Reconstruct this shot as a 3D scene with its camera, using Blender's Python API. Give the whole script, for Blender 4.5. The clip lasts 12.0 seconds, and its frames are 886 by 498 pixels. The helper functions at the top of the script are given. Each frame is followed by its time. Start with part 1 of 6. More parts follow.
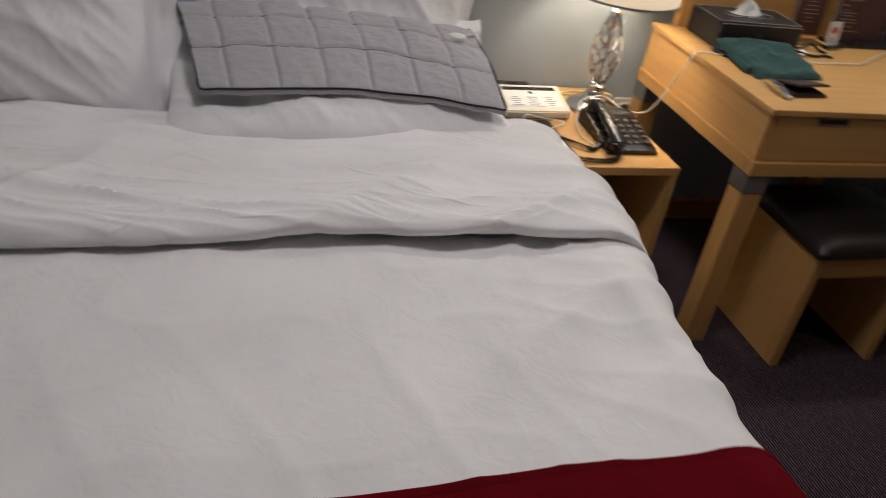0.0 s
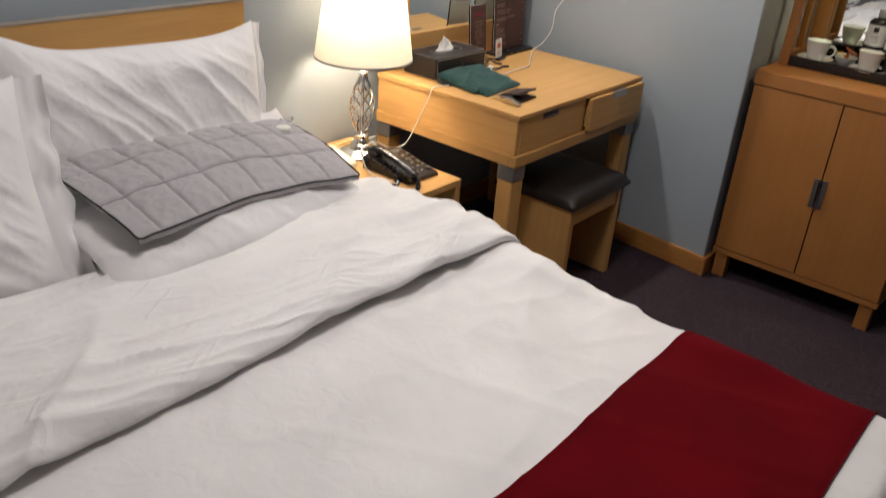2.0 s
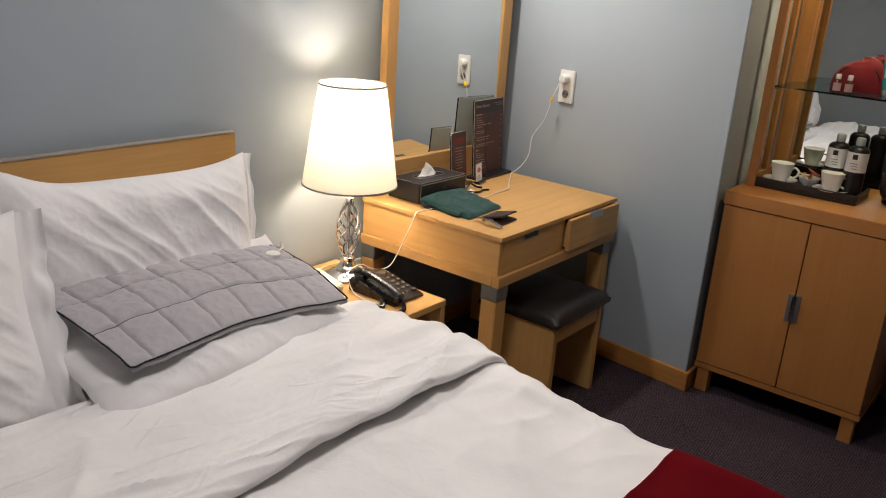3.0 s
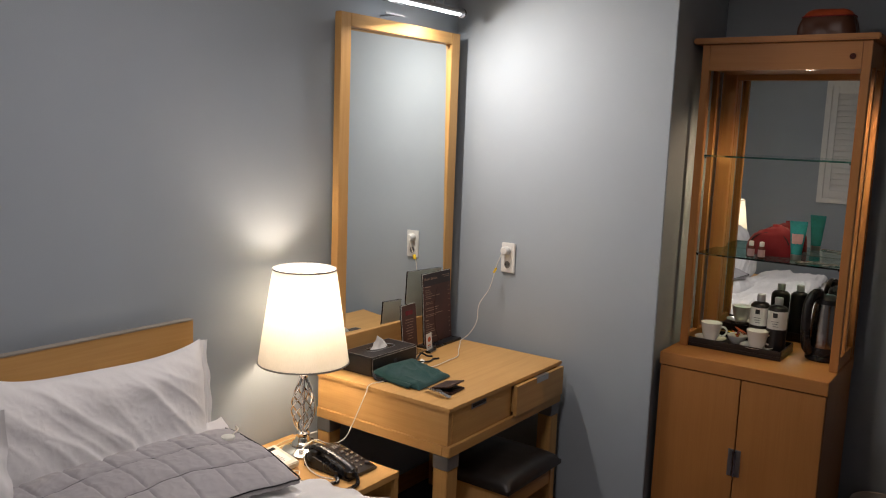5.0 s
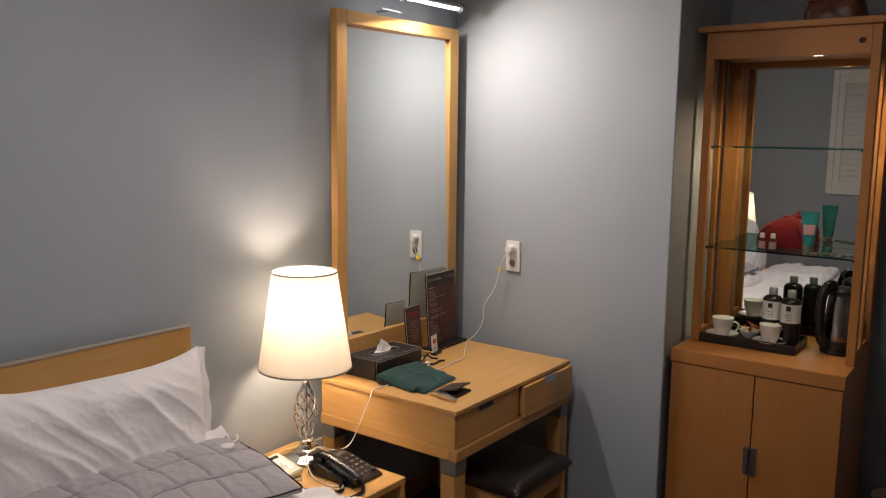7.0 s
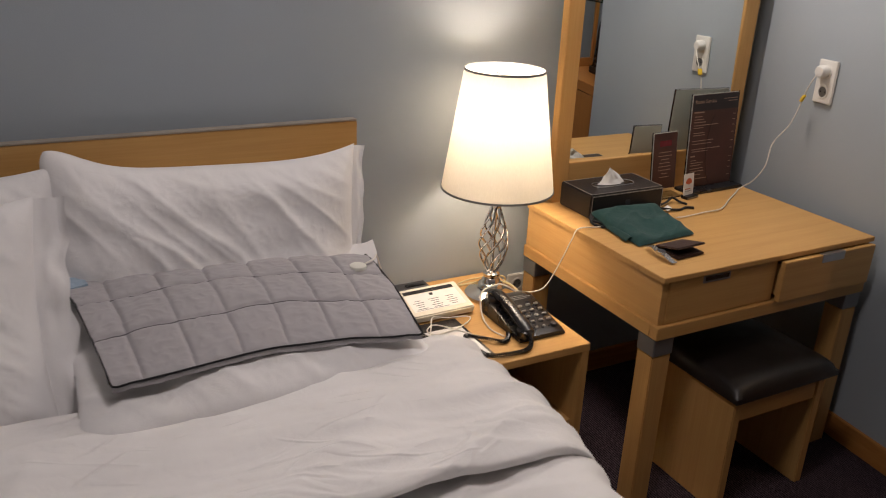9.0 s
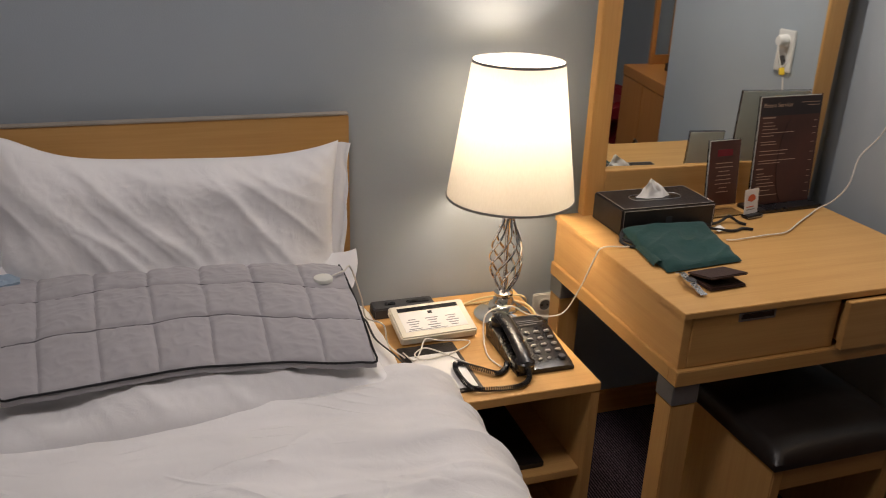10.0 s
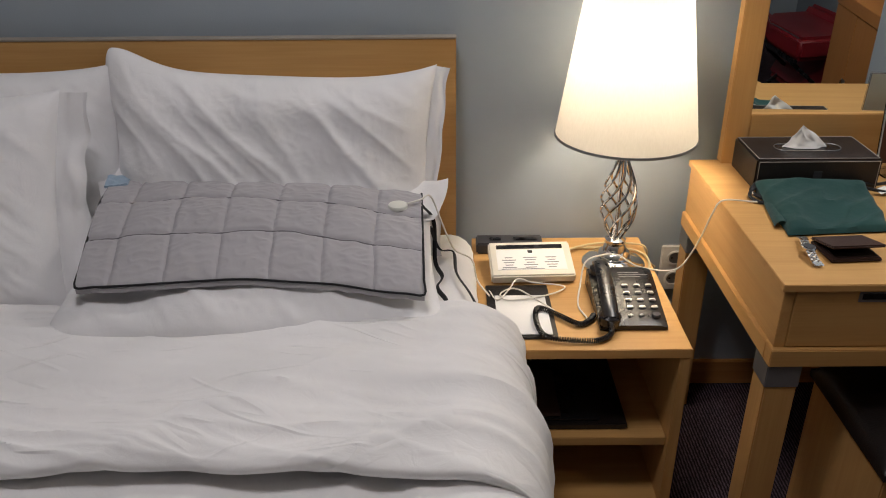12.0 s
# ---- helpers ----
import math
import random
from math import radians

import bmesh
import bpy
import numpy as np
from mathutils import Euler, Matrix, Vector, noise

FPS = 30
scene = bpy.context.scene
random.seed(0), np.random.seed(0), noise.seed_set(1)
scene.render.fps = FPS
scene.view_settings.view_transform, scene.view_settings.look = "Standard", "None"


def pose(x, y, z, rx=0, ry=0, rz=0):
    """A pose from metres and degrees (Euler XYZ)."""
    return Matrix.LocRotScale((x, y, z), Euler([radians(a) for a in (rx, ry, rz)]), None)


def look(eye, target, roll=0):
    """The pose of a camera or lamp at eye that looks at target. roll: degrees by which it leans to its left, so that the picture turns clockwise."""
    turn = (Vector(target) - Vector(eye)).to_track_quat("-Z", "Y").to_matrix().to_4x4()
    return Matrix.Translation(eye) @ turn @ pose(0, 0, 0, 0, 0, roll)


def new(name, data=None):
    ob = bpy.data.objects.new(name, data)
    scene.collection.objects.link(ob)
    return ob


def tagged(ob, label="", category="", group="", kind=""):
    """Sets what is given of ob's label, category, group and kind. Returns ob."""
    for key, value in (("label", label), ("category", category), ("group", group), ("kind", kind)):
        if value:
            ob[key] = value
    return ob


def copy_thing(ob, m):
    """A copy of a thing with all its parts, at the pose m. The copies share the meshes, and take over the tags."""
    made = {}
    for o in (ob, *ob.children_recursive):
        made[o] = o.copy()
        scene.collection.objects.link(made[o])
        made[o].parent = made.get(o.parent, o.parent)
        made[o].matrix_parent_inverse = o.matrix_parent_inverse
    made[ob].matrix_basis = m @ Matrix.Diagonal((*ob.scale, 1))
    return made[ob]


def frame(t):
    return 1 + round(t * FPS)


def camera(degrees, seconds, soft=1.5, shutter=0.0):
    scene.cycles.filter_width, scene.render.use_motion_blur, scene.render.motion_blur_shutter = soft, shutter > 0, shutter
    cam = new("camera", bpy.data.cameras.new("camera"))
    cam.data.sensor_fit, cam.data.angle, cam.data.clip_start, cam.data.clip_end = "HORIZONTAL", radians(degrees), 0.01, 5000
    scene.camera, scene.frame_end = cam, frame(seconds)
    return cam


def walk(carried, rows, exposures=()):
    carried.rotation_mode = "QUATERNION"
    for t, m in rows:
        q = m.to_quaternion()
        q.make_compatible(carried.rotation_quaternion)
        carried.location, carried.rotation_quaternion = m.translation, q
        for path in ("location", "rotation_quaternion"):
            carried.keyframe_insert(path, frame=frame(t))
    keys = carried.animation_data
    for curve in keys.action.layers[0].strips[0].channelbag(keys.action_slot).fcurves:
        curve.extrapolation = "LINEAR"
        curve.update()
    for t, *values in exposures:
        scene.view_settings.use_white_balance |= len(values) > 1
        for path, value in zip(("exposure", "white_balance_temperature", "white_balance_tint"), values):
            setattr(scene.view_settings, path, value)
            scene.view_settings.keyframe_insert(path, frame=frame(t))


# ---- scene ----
cam = camera(56.8, 12.0, soft=1.0, shutter=0.35)


PATH = [
    (0, (-2.278, -2.319, 1.439), (-1.694, -0.728, 0.377), 10.0),
    (0.5, (-2.581, -2.341, 1.49), (-1.606, -0.939, 0.45), 5.8),
    (1, (-2.746, -2.316, 1.508), (-1.654, -0.994, 0.477), 2.9),
    (1.5, (-2.94, -2.222, 1.509), (-1.676, -1.063, 0.48), 3.8),
    (2, (-3.101, -2.185, 1.591), (-1.706, -1.073, 0.687), 4.5),
    (2.5, (-3.14, -2.187, 1.624), (-1.674, -1.031, 0.906), 4.5),
    (3, (-3.146, -2.19, 1.63), (-1.646, -1.035, 0.985), 4.0),
    (3.5, (-3.15, -2.214, 1.667), (-1.623, -1.066, 1.073), 3.6),
    (3.7, (-3.18, -2.256, 1.71), (-1.637, -1.104, 1.17), 3.8),
    (5.3, (-3.235, -2.347, 1.767), (-1.631, -1.183, 1.499), 1.9),
    (5.5, (-3.24, -2.357, 1.769), (-1.643, -1.182, 1.505), 1.8),
    (6, (-3.237, -2.362, 1.772), (-1.644, -1.181, 1.509), 1.4),
    (6.5, (-3.159, -2.309, 1.755), (-1.56, -1.136, 1.494), 0.9),
    (7, (-3.158, -2.309, 1.745), (-1.563, -1.136, 1.461), 0.7),
    (7.5, (-3.088, -2.267, 1.674), (-1.612, -1.029, 1.138), 0.7),
    (7.7, (-3.042, -2.241, 1.682), (-1.652, -0.962, 1.027), 0.9),
    (9.3, (-2.204, -2.153, 1.601), (-1.368, -0.493, 0.864), 3.4),
    (9.5, (-2.121, -2.123, 1.584), (-1.304, -0.452, 0.849), 3.7),
    (10, (-1.921, -2.075, 1.564), (-1.321, -0.322, 0.811), 2.0),
    (10.5, (-1.67, -2.117, 1.547), (-1.29, -0.329, 0.737), 2.0),
    (11, (-1.565, -2.087, 1.542), (-1.446, -0.278, 0.697), 0.1),
    (11.5, (-1.527, -2.077, 1.542), (-1.513, -0.296, 0.632), -0.3),
    (12, (-1.527, -2.061, 1.541), (-1.526, -0.281, 0.63), -0.4),
]
walk(cam, [(t, look(eye, target, roll)) for t, eye, target, roll in PATH], exposures=[(0.0, -0.27, 6500, 12), (0.5, 0.05, 6500, 11), (1.0, 0.27, 6550, 11), (2.0, 0.31, 6750, 12), (2.5, 0.37, 6850, 11), (3.0, 0.24, 6800, 12), (3.5, 0.15, 6800, 12), (5.5, -0.18, 6900, 17), (7.0, -0.18, 7250, 20), (7.5, -0.24, 7350, 22), (9.5, -0.31, 6900, 16), (10.5, -0.33, 6750, 15), (11.0, -0.18, 6500, 13), (12.0, -0.26, 6450, 12)])


# ---------------------------------------------------------------- world, lights
world = bpy.data.worlds.new("world")
scene.world = world
world.use_nodes = True
world.node_tree.nodes["Background"].inputs[0].default_value = (0.30, 0.38, 0.5, 1)
world.node_tree.nodes["Background"].inputs[1].default_value = 0.05

LAMP_X, LAMP_Y, NS_Z = -1.077, -0.150, 0.512
LAMP2_X, LAMP2_Y = -3.40, -0.150
CEIL_Z = 2.62


def lamp_light(name, kind, power, color, m, size=0.05, size_y=None, angle=None, blend=0.5):
    data = bpy.data.lights.new(name, kind)
    data.energy, data.color = power, color
    if kind == "AREA":
        data.shape = "RECTANGLE" if size_y else "DISK"
        data.size = size
        if size_y:
            data.size_y = size_y
    else:
        data.shadow_soft_size = size
    if kind == "SPOT":
        data.spot_size, data.spot_blend = radians(angle), blend
    ob = new(name, data)
    ob.matrix_world = m
    return ob


WARM = (1.0, 0.88, 0.74)
lamp_light("bedside_bulb_light", "POINT", 9.5, WARM, pose(LAMP_X, LAMP_Y, 1.105), 0.055)
lamp_light("second_bulb_light", "POINT", 6.5, WARM, pose(LAMP2_X, LAMP2_Y, 1.095), 0.045)
lamp_light("picture_lamp_light", "AREA", 15.0, (0.95, 0.91, 0.85), look((-0.46, -0.135, 2.262), (-0.38, -0.50, 1.72)), 0.36, 0.02)
lamp_light("cabinet_spot_light", "SPOT", 9, (1.0, 0.74, 0.48), look((0.235, -1.567, 2.040), (0.26, -1.567, 0)), 0.015, angle=150, blend=0.6)
# fill from above: an unseen ceiling lamp added to brighten bed and walls
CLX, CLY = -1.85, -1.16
lamp_light("ceiling_fill_light", "AREA", 13.5, (0.98, 0.94, 0.945), look((CLX, CLY, CEIL_Z - 0.09), (CLX, CLY, 0)), 0.42)

# ---------------------------------------------------------------- materials


def nodes_of(name):
    m = bpy.data.materials.new(name)
    m.use_nodes = True
    nt = m.node_tree
    return m, nt, nt.nodes["Principled BSDF"]


def node(nt, kind, **kw):
    n = nt.nodes.new(kind)
    for k, v in kw.items():
        n.inputs[k].default_value = v
    return n


def ramp_between(nt, fac, c0, c1, p0=0.3, p1=0.7):
    r = nt.nodes.new("ShaderNodeValToRGB")
    r.color_ramp.elements[0].position, r.color_ramp.elements[1].position = p0, p1
    r.color_ramp.elements[0].color, r.color_ramp.elements[1].color = (*c0, 1), (*c1, 1)
    nt.links.new(fac, r.inputs[0])
    return r.outputs[0]


def coords(nt, scale=(1, 1, 1)):
    tc = nt.nodes.new("ShaderNodeTexCoord")
    mp = nt.nodes.new("ShaderNodeMapping")
    mp.inputs["Scale"].default_value = scale
    nt.links.new(tc.outputs["Object"], mp.inputs[0])
    return mp.outputs[0]


def plain(name, color, rough=0.5, metal=0.0, vary=0.12, scale=9.0, bump=0.05, fine=120.0, spec=0.5, sheen=0.0):
    """A surface with mottling at one scale and fine relief at another."""
    m, nt, p = nodes_of(name)
    co = coords(nt)
    n1 = node(nt, "ShaderNodeTexNoise", Scale=scale, Detail=5.0)
    n2 = node(nt, "ShaderNodeTexNoise", Scale=fine, Detail=3.0)
    nt.links.new(co, n1.inputs["Vector"])
    nt.links.new(co, n2.inputs["Vector"])
    lo = tuple(c * (1 - vary) for c in color)
    hi = tuple(min(1.0, c * (1 + vary)) for c in color)
    nt.links.new(ramp_between(nt, n1.outputs["Fac"], lo, hi), p.inputs["Base Color"])
    rr = node(nt, "ShaderNodeMapRange")
    rr.inputs["To Min"].default_value, rr.inputs["To Max"].default_value = max(0.02, rough - 0.07), min(1, rough + 0.07)
    nt.links.new(n1.outputs["Fac"], rr.inputs["Value"])
    nt.links.new(rr.outputs[0], p.inputs["Roughness"])
    p.inputs["Metallic"].default_value = metal
    p.inputs["Specular IOR Level"].default_value = spec
    if sheen:
        p.inputs["Sheen Weight"].default_value = sheen
    if bump:
        b = node(nt, "ShaderNodeBump", Strength=bump, Distance=0.004)
        nt.links.new(n2.outputs["Fac"], b.inputs["Height"])
        nt.links.new(b.outputs[0], p.inputs["Normal"])
    return m


def wood(name, light, dark, axis, rough=0.42):
    """Straight-grained veneer; the grain runs along the axis given."""
    m, nt, p = nodes_of(name)
    s = [34.0, 34.0, 34.0]
    s[axis] = 1.6
    f = [210.0, 210.0, 210.0]
    f[axis] = 6.0
    n1 = node(nt, "ShaderNodeTexNoise", Scale=1.0, Detail=4.0, Distortion=0.6)
    n2 = node(nt, "ShaderNodeTexNoise", Scale=1.0, Detail=2.0)
    n3 = node(nt, "ShaderNodeTexNoise", Scale=2.2, Detail=2.0)
    nt.links.new(coords(nt, s), n1.inputs["Vector"])
    nt.links.new(coords(nt, f), n2.inputs["Vector"])
    nt.links.new(coords(nt), n3.inputs["Vector"])
    mix = nt.nodes.new("ShaderNodeMath")
    mix.operation = "MULTIPLY_ADD"
    mix.inputs[1].default_value = 0.35
    nt.links.new(n2.outputs["Fac"], mix.inputs[0])
    m2 = nt.nodes.new("ShaderNodeMath")
    m2.operation = "MULTIPLY"
    m2.inputs[1].default_value = 0.65
    nt.links.new(n1.outputs["Fac"], m2.inputs[0])
    nt.links.new(m2.outputs[0], mix.inputs[2])
    col = ramp_between(nt, mix.outputs[0], dark, light, 0.36, 0.62)
    hue = node(nt, "ShaderNodeMixRGB")
    hue.blend_type = "MULTIPLY"
    hue.inputs["Fac"].default_value = 0.5
    nt.links.new(col, hue.inputs[1])
    nt.links.new(ramp_between(nt, n3.outputs["Fac"], (0.82, 0.8, 0.76), (1, 1, 1), 0.3, 0.6), hue.inputs[2])
    nt.links.new(hue.outputs[0], p.inputs["Base Color"])
    p.inputs["Roughness"].default_value = rough
    p.inputs["Specular IOR Level"].default_value = 0.35
    b = node(nt, "ShaderNodeBump", Strength=0.06, Distance=0.002)
    nt.links.new(mix.outputs[0], b.inputs["Height"])
    nt.links.new(b.outputs[0], p.inputs["Normal"])
    return m


def cloth(name, color, weave=900.0, vary=0.06, rough=0.9, crease=0.25, bump=0.25, sheen=0.15, lines=None):
    """Woven cloth: threads, soft mottling and small creases."""
    m, nt, p = nodes_of(name)
    co = coords(nt)
    n1 = node(nt, "ShaderNodeTexNoise", Scale=4.0, Detail=4.0)
    n2 = node(nt, "ShaderNodeTexNoise", Scale=22.0, Detail=6.0, Distortion=1.2)
    n3 = node(nt, "ShaderNodeTexNoise", Scale=weave, Detail=1.0)
    for n in (n1, n2, n3):
        nt.links.new(co, n.inputs["Vector"])
    lo = tuple(c * (1 - vary) for c in color)
    hi = tuple(min(1.0, c * (1 + vary)) for c in color)
    nt.links.new(ramp_between(nt, n1.outputs["Fac"], lo, hi), p.inputs["Base Color"])
    p.inputs["Roughness"].default_value = rough
    p.inputs["Specular IOR Level"].default_value = 0.2
    p.inputs["Sheen Weight"].default_value = sheen
    if not sheen:
        p.inputs["Specular IOR Level"].default_value = 0.06
    b1 = node(nt, "ShaderNodeBump", Strength=crease, Distance=0.006)
    b2 = node(nt, "ShaderNodeBump", Strength=bump, Distance=0.0006)
    nt.links.new(n2.outputs["Fac"], b1.inputs["Height"])
    nt.links.new(n3.outputs["Fac"], b2.inputs["Height"])
    last = b1
    for k, turn in enumerate(lines or ()):
        # short sharp pressed-in creases that lie along one direction
        tc = nt.nodes.new("ShaderNodeTexCoord")
        mp = nt.nodes.new("ShaderNodeMapping")
        mp.inputs["Rotation"].default_value = (0, 0, radians(turn))
        mp2 = nt.nodes.new("ShaderNodeMapping")
        mp2.inputs["Scale"].default_value = (2.0, 11.0, 2.0)
        mp2.inputs["Location"].default_value = (3.1 * k, 1.7 * k, 0.6)
        nt.links.new(tc.outputs["Object"], mp.inputs[0])
        nt.links.new(mp.outputs[0], mp2.inputs[0])
        nz = node(nt, "ShaderNodeTexNoise", Scale=1.0, Detail=1.5, Distortion=0.5)
        nt.links.new(mp2.outputs[0], nz.inputs["Vector"])
        ms = node(nt, "ShaderNodeTexNoise", Scale=4.6 + k, Detail=1.0)
        nt.links.new(mp.outputs[0], ms.inputs["Vector"])
        rg = nt.nodes.new("ShaderNodeValToRGB")
        rg.color_ramp.elements[0].position, rg.color_ramp.elements[0].color = 0.462, (0, 0, 0, 1)
        rg.color_ramp.elements[1].position, rg.color_ramp.elements[1].color = 0.538, (0, 0, 0, 1)
        rg.color_ramp.elements.new(0.5).color = (1, 1, 1, 1)
        nt.links.new(nz.outputs["Fac"], rg.inputs[0])
        ml = nt.nodes.new("ShaderNodeMath")
        ml.operation = "MULTIPLY"
        nt.links.new(rg.outputs[0], ml.inputs[0])
        nt.links.new(ramp_between(nt, ms.outputs["Fac"], (0, 0, 0), (1, 1, 1), 0.50, 0.64), ml.inputs[1])
        bl = node(nt, "ShaderNodeBump", Strength=0.44, Distance=0.006)
        nt.links.new(ml.outputs[0], bl.inputs["Height"])
        nt.links.new(last.outputs[0], bl.inputs["Normal"])
        last = bl
    nt.links.new(last.outputs[0], b2.inputs["Normal"])
    nt.links.new(b2.outputs[0], p.inputs["Normal"])
    return m


MAPLE_L, MAPLE_D = (0.605, 0.350, 0.128), (0.54, 0.297, 0.100)
M_WOODX = wood("maple_x", MAPLE_L, MAPLE_D, 0)
M_WOODY = wood("maple_y", MAPLE_L, MAPLE_D, 1)
M_WOODZ = wood("maple_z", MAPLE_L, MAPLE_D, 2)
M_CABZ = wood("cabinet_maple", (0.45, 0.192, 0.055), (0.41, 0.168, 0.046), 2)
M_CABY = wood("cabinet_maple_flat", (0.45, 0.192, 0.055), (0.41, 0.168, 0.046), 1)
M_BASEB = wood("baseboard_wood", (0.52, 0.24, 0.07), (0.42, 0.17, 0.045), 1, 0.38)
M_BASEBX = wood("baseboard_wood_x", (0.52, 0.24, 0.07), (0.42, 0.17, 0.045), 0, 0.38)
M_WALL = plain("grey_blue_paint", (0.350, 0.398, 0.440), 0.75, 0, 0.035, 1.7, 0.10, 260.0, 0.25)
M_CEIL = plain("ceiling_paint", (0.75, 0.75, 0.74), 0.9, 0, 0.03, 3, 0.05)
M_SHEET = cloth("white_bed_linen", (0.81, 0.795, 0.79), crease=0.22)
M_DUVET = cloth("white_duvet_cotton", (0.81, 0.795, 0.79), crease=0.34)
M_FOLD = cloth("white_duvet_fold", (0.81, 0.795, 0.79), crease=0.30, lines=(-25, 20, 4))
M_PILLOW = cloth("white_pillowcase", (0.81, 0.80, 0.805), crease=0.25)
M_RUNNER = cloth("dark_red_runner", (0.120, 0.0025, 0.006), 700, 0.15, 0.95, 0.2, 0.5, 0.0)
M_RUNHEM = cloth("runner_hem", (0.106, 0.0024, 0.0055), 700, 0.15, 0.95, 0.2, 0.5, 0.0)
M_GOLD = plain("gold_embroidery", (0.55, 0.33, 0.06), 0.5, 0.3, 0.15, 60, 0.3, 900)
M_QUILT = cloth("grey_quilt", (0.40, 0.385, 0.40), 700, 0.05, 0.9, 0.2, 0.15)
M_SEAM = cloth("grey_quilt_seam", (0.17, 0.16, 0.17), 900, 0.1, 0.9)
M_BLACKCLOTH = cloth("black_piping", (0.012, 0.012, 0.014), 900, 0.2, 0.7)
M_PALEBLUE = cloth("pale_blue_cloth", (0.32, 0.42, 0.52), 900)
M_LEATHER = plain("black_leather", (0.014, 0.011, 0.010), 0.33, 0, 0.3, 6, 0.25, 260, 0.5)
M_BOXLEATHER = plain("dark_brown_leather", (0.016, 0.011, 0.010), 0.42, 0, 0.3, 8, 0.25, 320)
M_WALLET = plain("brown_leather", (0.045, 0.022, 0.018), 0.5, 0, 0.2, 20, 0.2, 300)
M_STITCH = plain("pale_stitching", (0.45, 0.40, 0.36), 0.8)
M_EDGE = plain("pale_edging", (0.34, 0.30, 0.25), 0.6)
M_CHROME = plain("polished_chrome", (0.72, 0.72, 0.73), 0.10, 1.0, 0.03, 6, 0.0)
M_STEEL = plain("brushed_steel", (0.46, 0.46, 0.47), 0.32, 1.0, 0.06, 30, 0.08, 400)
M_DARKSTEEL = plain("dark_polished_steel", (0.30, 0.29, 0.28), 0.22, 1.0, 0.1, 12, 0.03)
M_GREYMETAL = plain("grey_bracket_paint", (0.26, 0.26, 0.26), 0.42, 0.6, 0.08, 20, 0.05)
M_BLACKPL = plain("black_plastic", (0.010, 0.010, 0.012), 0.28, 0, 0.2, 20, 0.06, 500)
M_DARKPL = plain("dark_grey_plastic", (0.045, 0.045, 0.05), 0.45, 0, 0.1, 20, 0.06)
M_WHITEPL = plain("white_plastic", (0.74, 0.73, 0.70), 0.4, 0, 0.03, 14, 0.03)
M_IVORY = plain("ivory_plastic", (0.70, 0.66, 0.56), 0.42, 0, 0.03, 14, 0.03)
M_CABLE = plain("white_cable", (0.72, 0.69, 0.63), 0.5, 0, 0.04, 40, 0.0)
M_CABLEY = plain("yellowed_cable", (0.62, 0.50, 0.28), 0.5, 0, 0.04, 40, 0.0)
M_YELLOW = plain("yellow_tag", (0.75, 0.50, 0.03), 0.55)
M_PAPER = plain("white_paper", (0.78, 0.77, 0.75), 0.85, 0, 0.02, 10, 0.04)
M_GREYBACK = plain("grey_card_back", (0.68, 0.68, 0.62), 0.6, 0, 0.04, 10, 0.02)
M_INK = plain("grey_print", (0.22, 0.22, 0.23), 0.8, 0, 0.05, 20, 0)
M_BLACKINK = plain("black_print", (0.02, 0.02, 0.02), 0.7, 0, 0.05, 20, 0)
M_GREENBAG = cloth("dark_green_pouch", (0.012, 0.052, 0.050), 800, 0.12, 0.85, 0.3, 0.4)
M_CERAMIC = plain("white_porcelain", (0.78, 0.76, 0.73), 0.15, 0, 0.02, 10, 0.0)
M_CAPGREY = plain("grey_cap_plastic", (0.40, 0.40, 0.41), 0.4, 0, 0.05, 20, 0.0)
M_TRAY = plain("black_lacquer_tray", (0.012, 0.010, 0.010), 0.3, 0, 0.2, 10, 0.05)
M_REDBAG = cloth("red_cosmetic_bag", (0.17, 0.006, 0.012), 600, 0.15, 0.7)
M_REDSHELL = plain("red_suitcase_shell", (0.20, 0.010, 0.016), 0.35, 0, 0.1, 5, 0.05)
M_MENU = plain("brown_menu_print", (0.075, 0.022, 0.012), 0.35, 0, 0.35, 6, 0.0)
M_MENUTOP = plain("dark_menu_header", (0.022, 0.012, 0.012), 0.35, 0, 0.2, 6, 0.0)
M_MENUTEXT = plain("pale_menu_print", (0.40, 0.26, 0.18), 0.6, 0, 0.05, 20, 0)
M_ORANGE = plain("orange_print", (0.60, 0.12, 0.04), 0.6, 0, 0.05, 20, 0)
M_TEAL = plain("teal_tube_plastic", (0.02, 0.26, 0.27), 0.25, 0, 0.2, 30, 0.0)
M_PINKISH = plain("pink_label", (0.55, 0.33, 0.33), 0.5, 0, 0.1, 40, 0)
M_BROWNGLASS = plain("brown_bottle", (0.10, 0.03, 0.02), 0.12, 0, 0.2, 20, 0)
M_SWEETS = plain("coloured_sachets", (0.35, 0.12, 0.05), 0.5, 0, 0.6, 90, 0.1)
M_BIN = plain("cream_plastic", (0.55, 0.50, 0.43), 0.5, 0, 0.05, 8, 0.04)


def glass(name, color=(0.93, 0.98, 0.96), rough=0.0, ior=1.45):
    m, nt, p = nodes_of(name)
    p.inputs["Base Color"].default_value = (*color, 1)
    p.inputs["Roughness"].default_value = rough
    p.inputs["IOR"].default_value = ior
    p.inputs["Transmission Weight"].default_value = 1.0
    return m


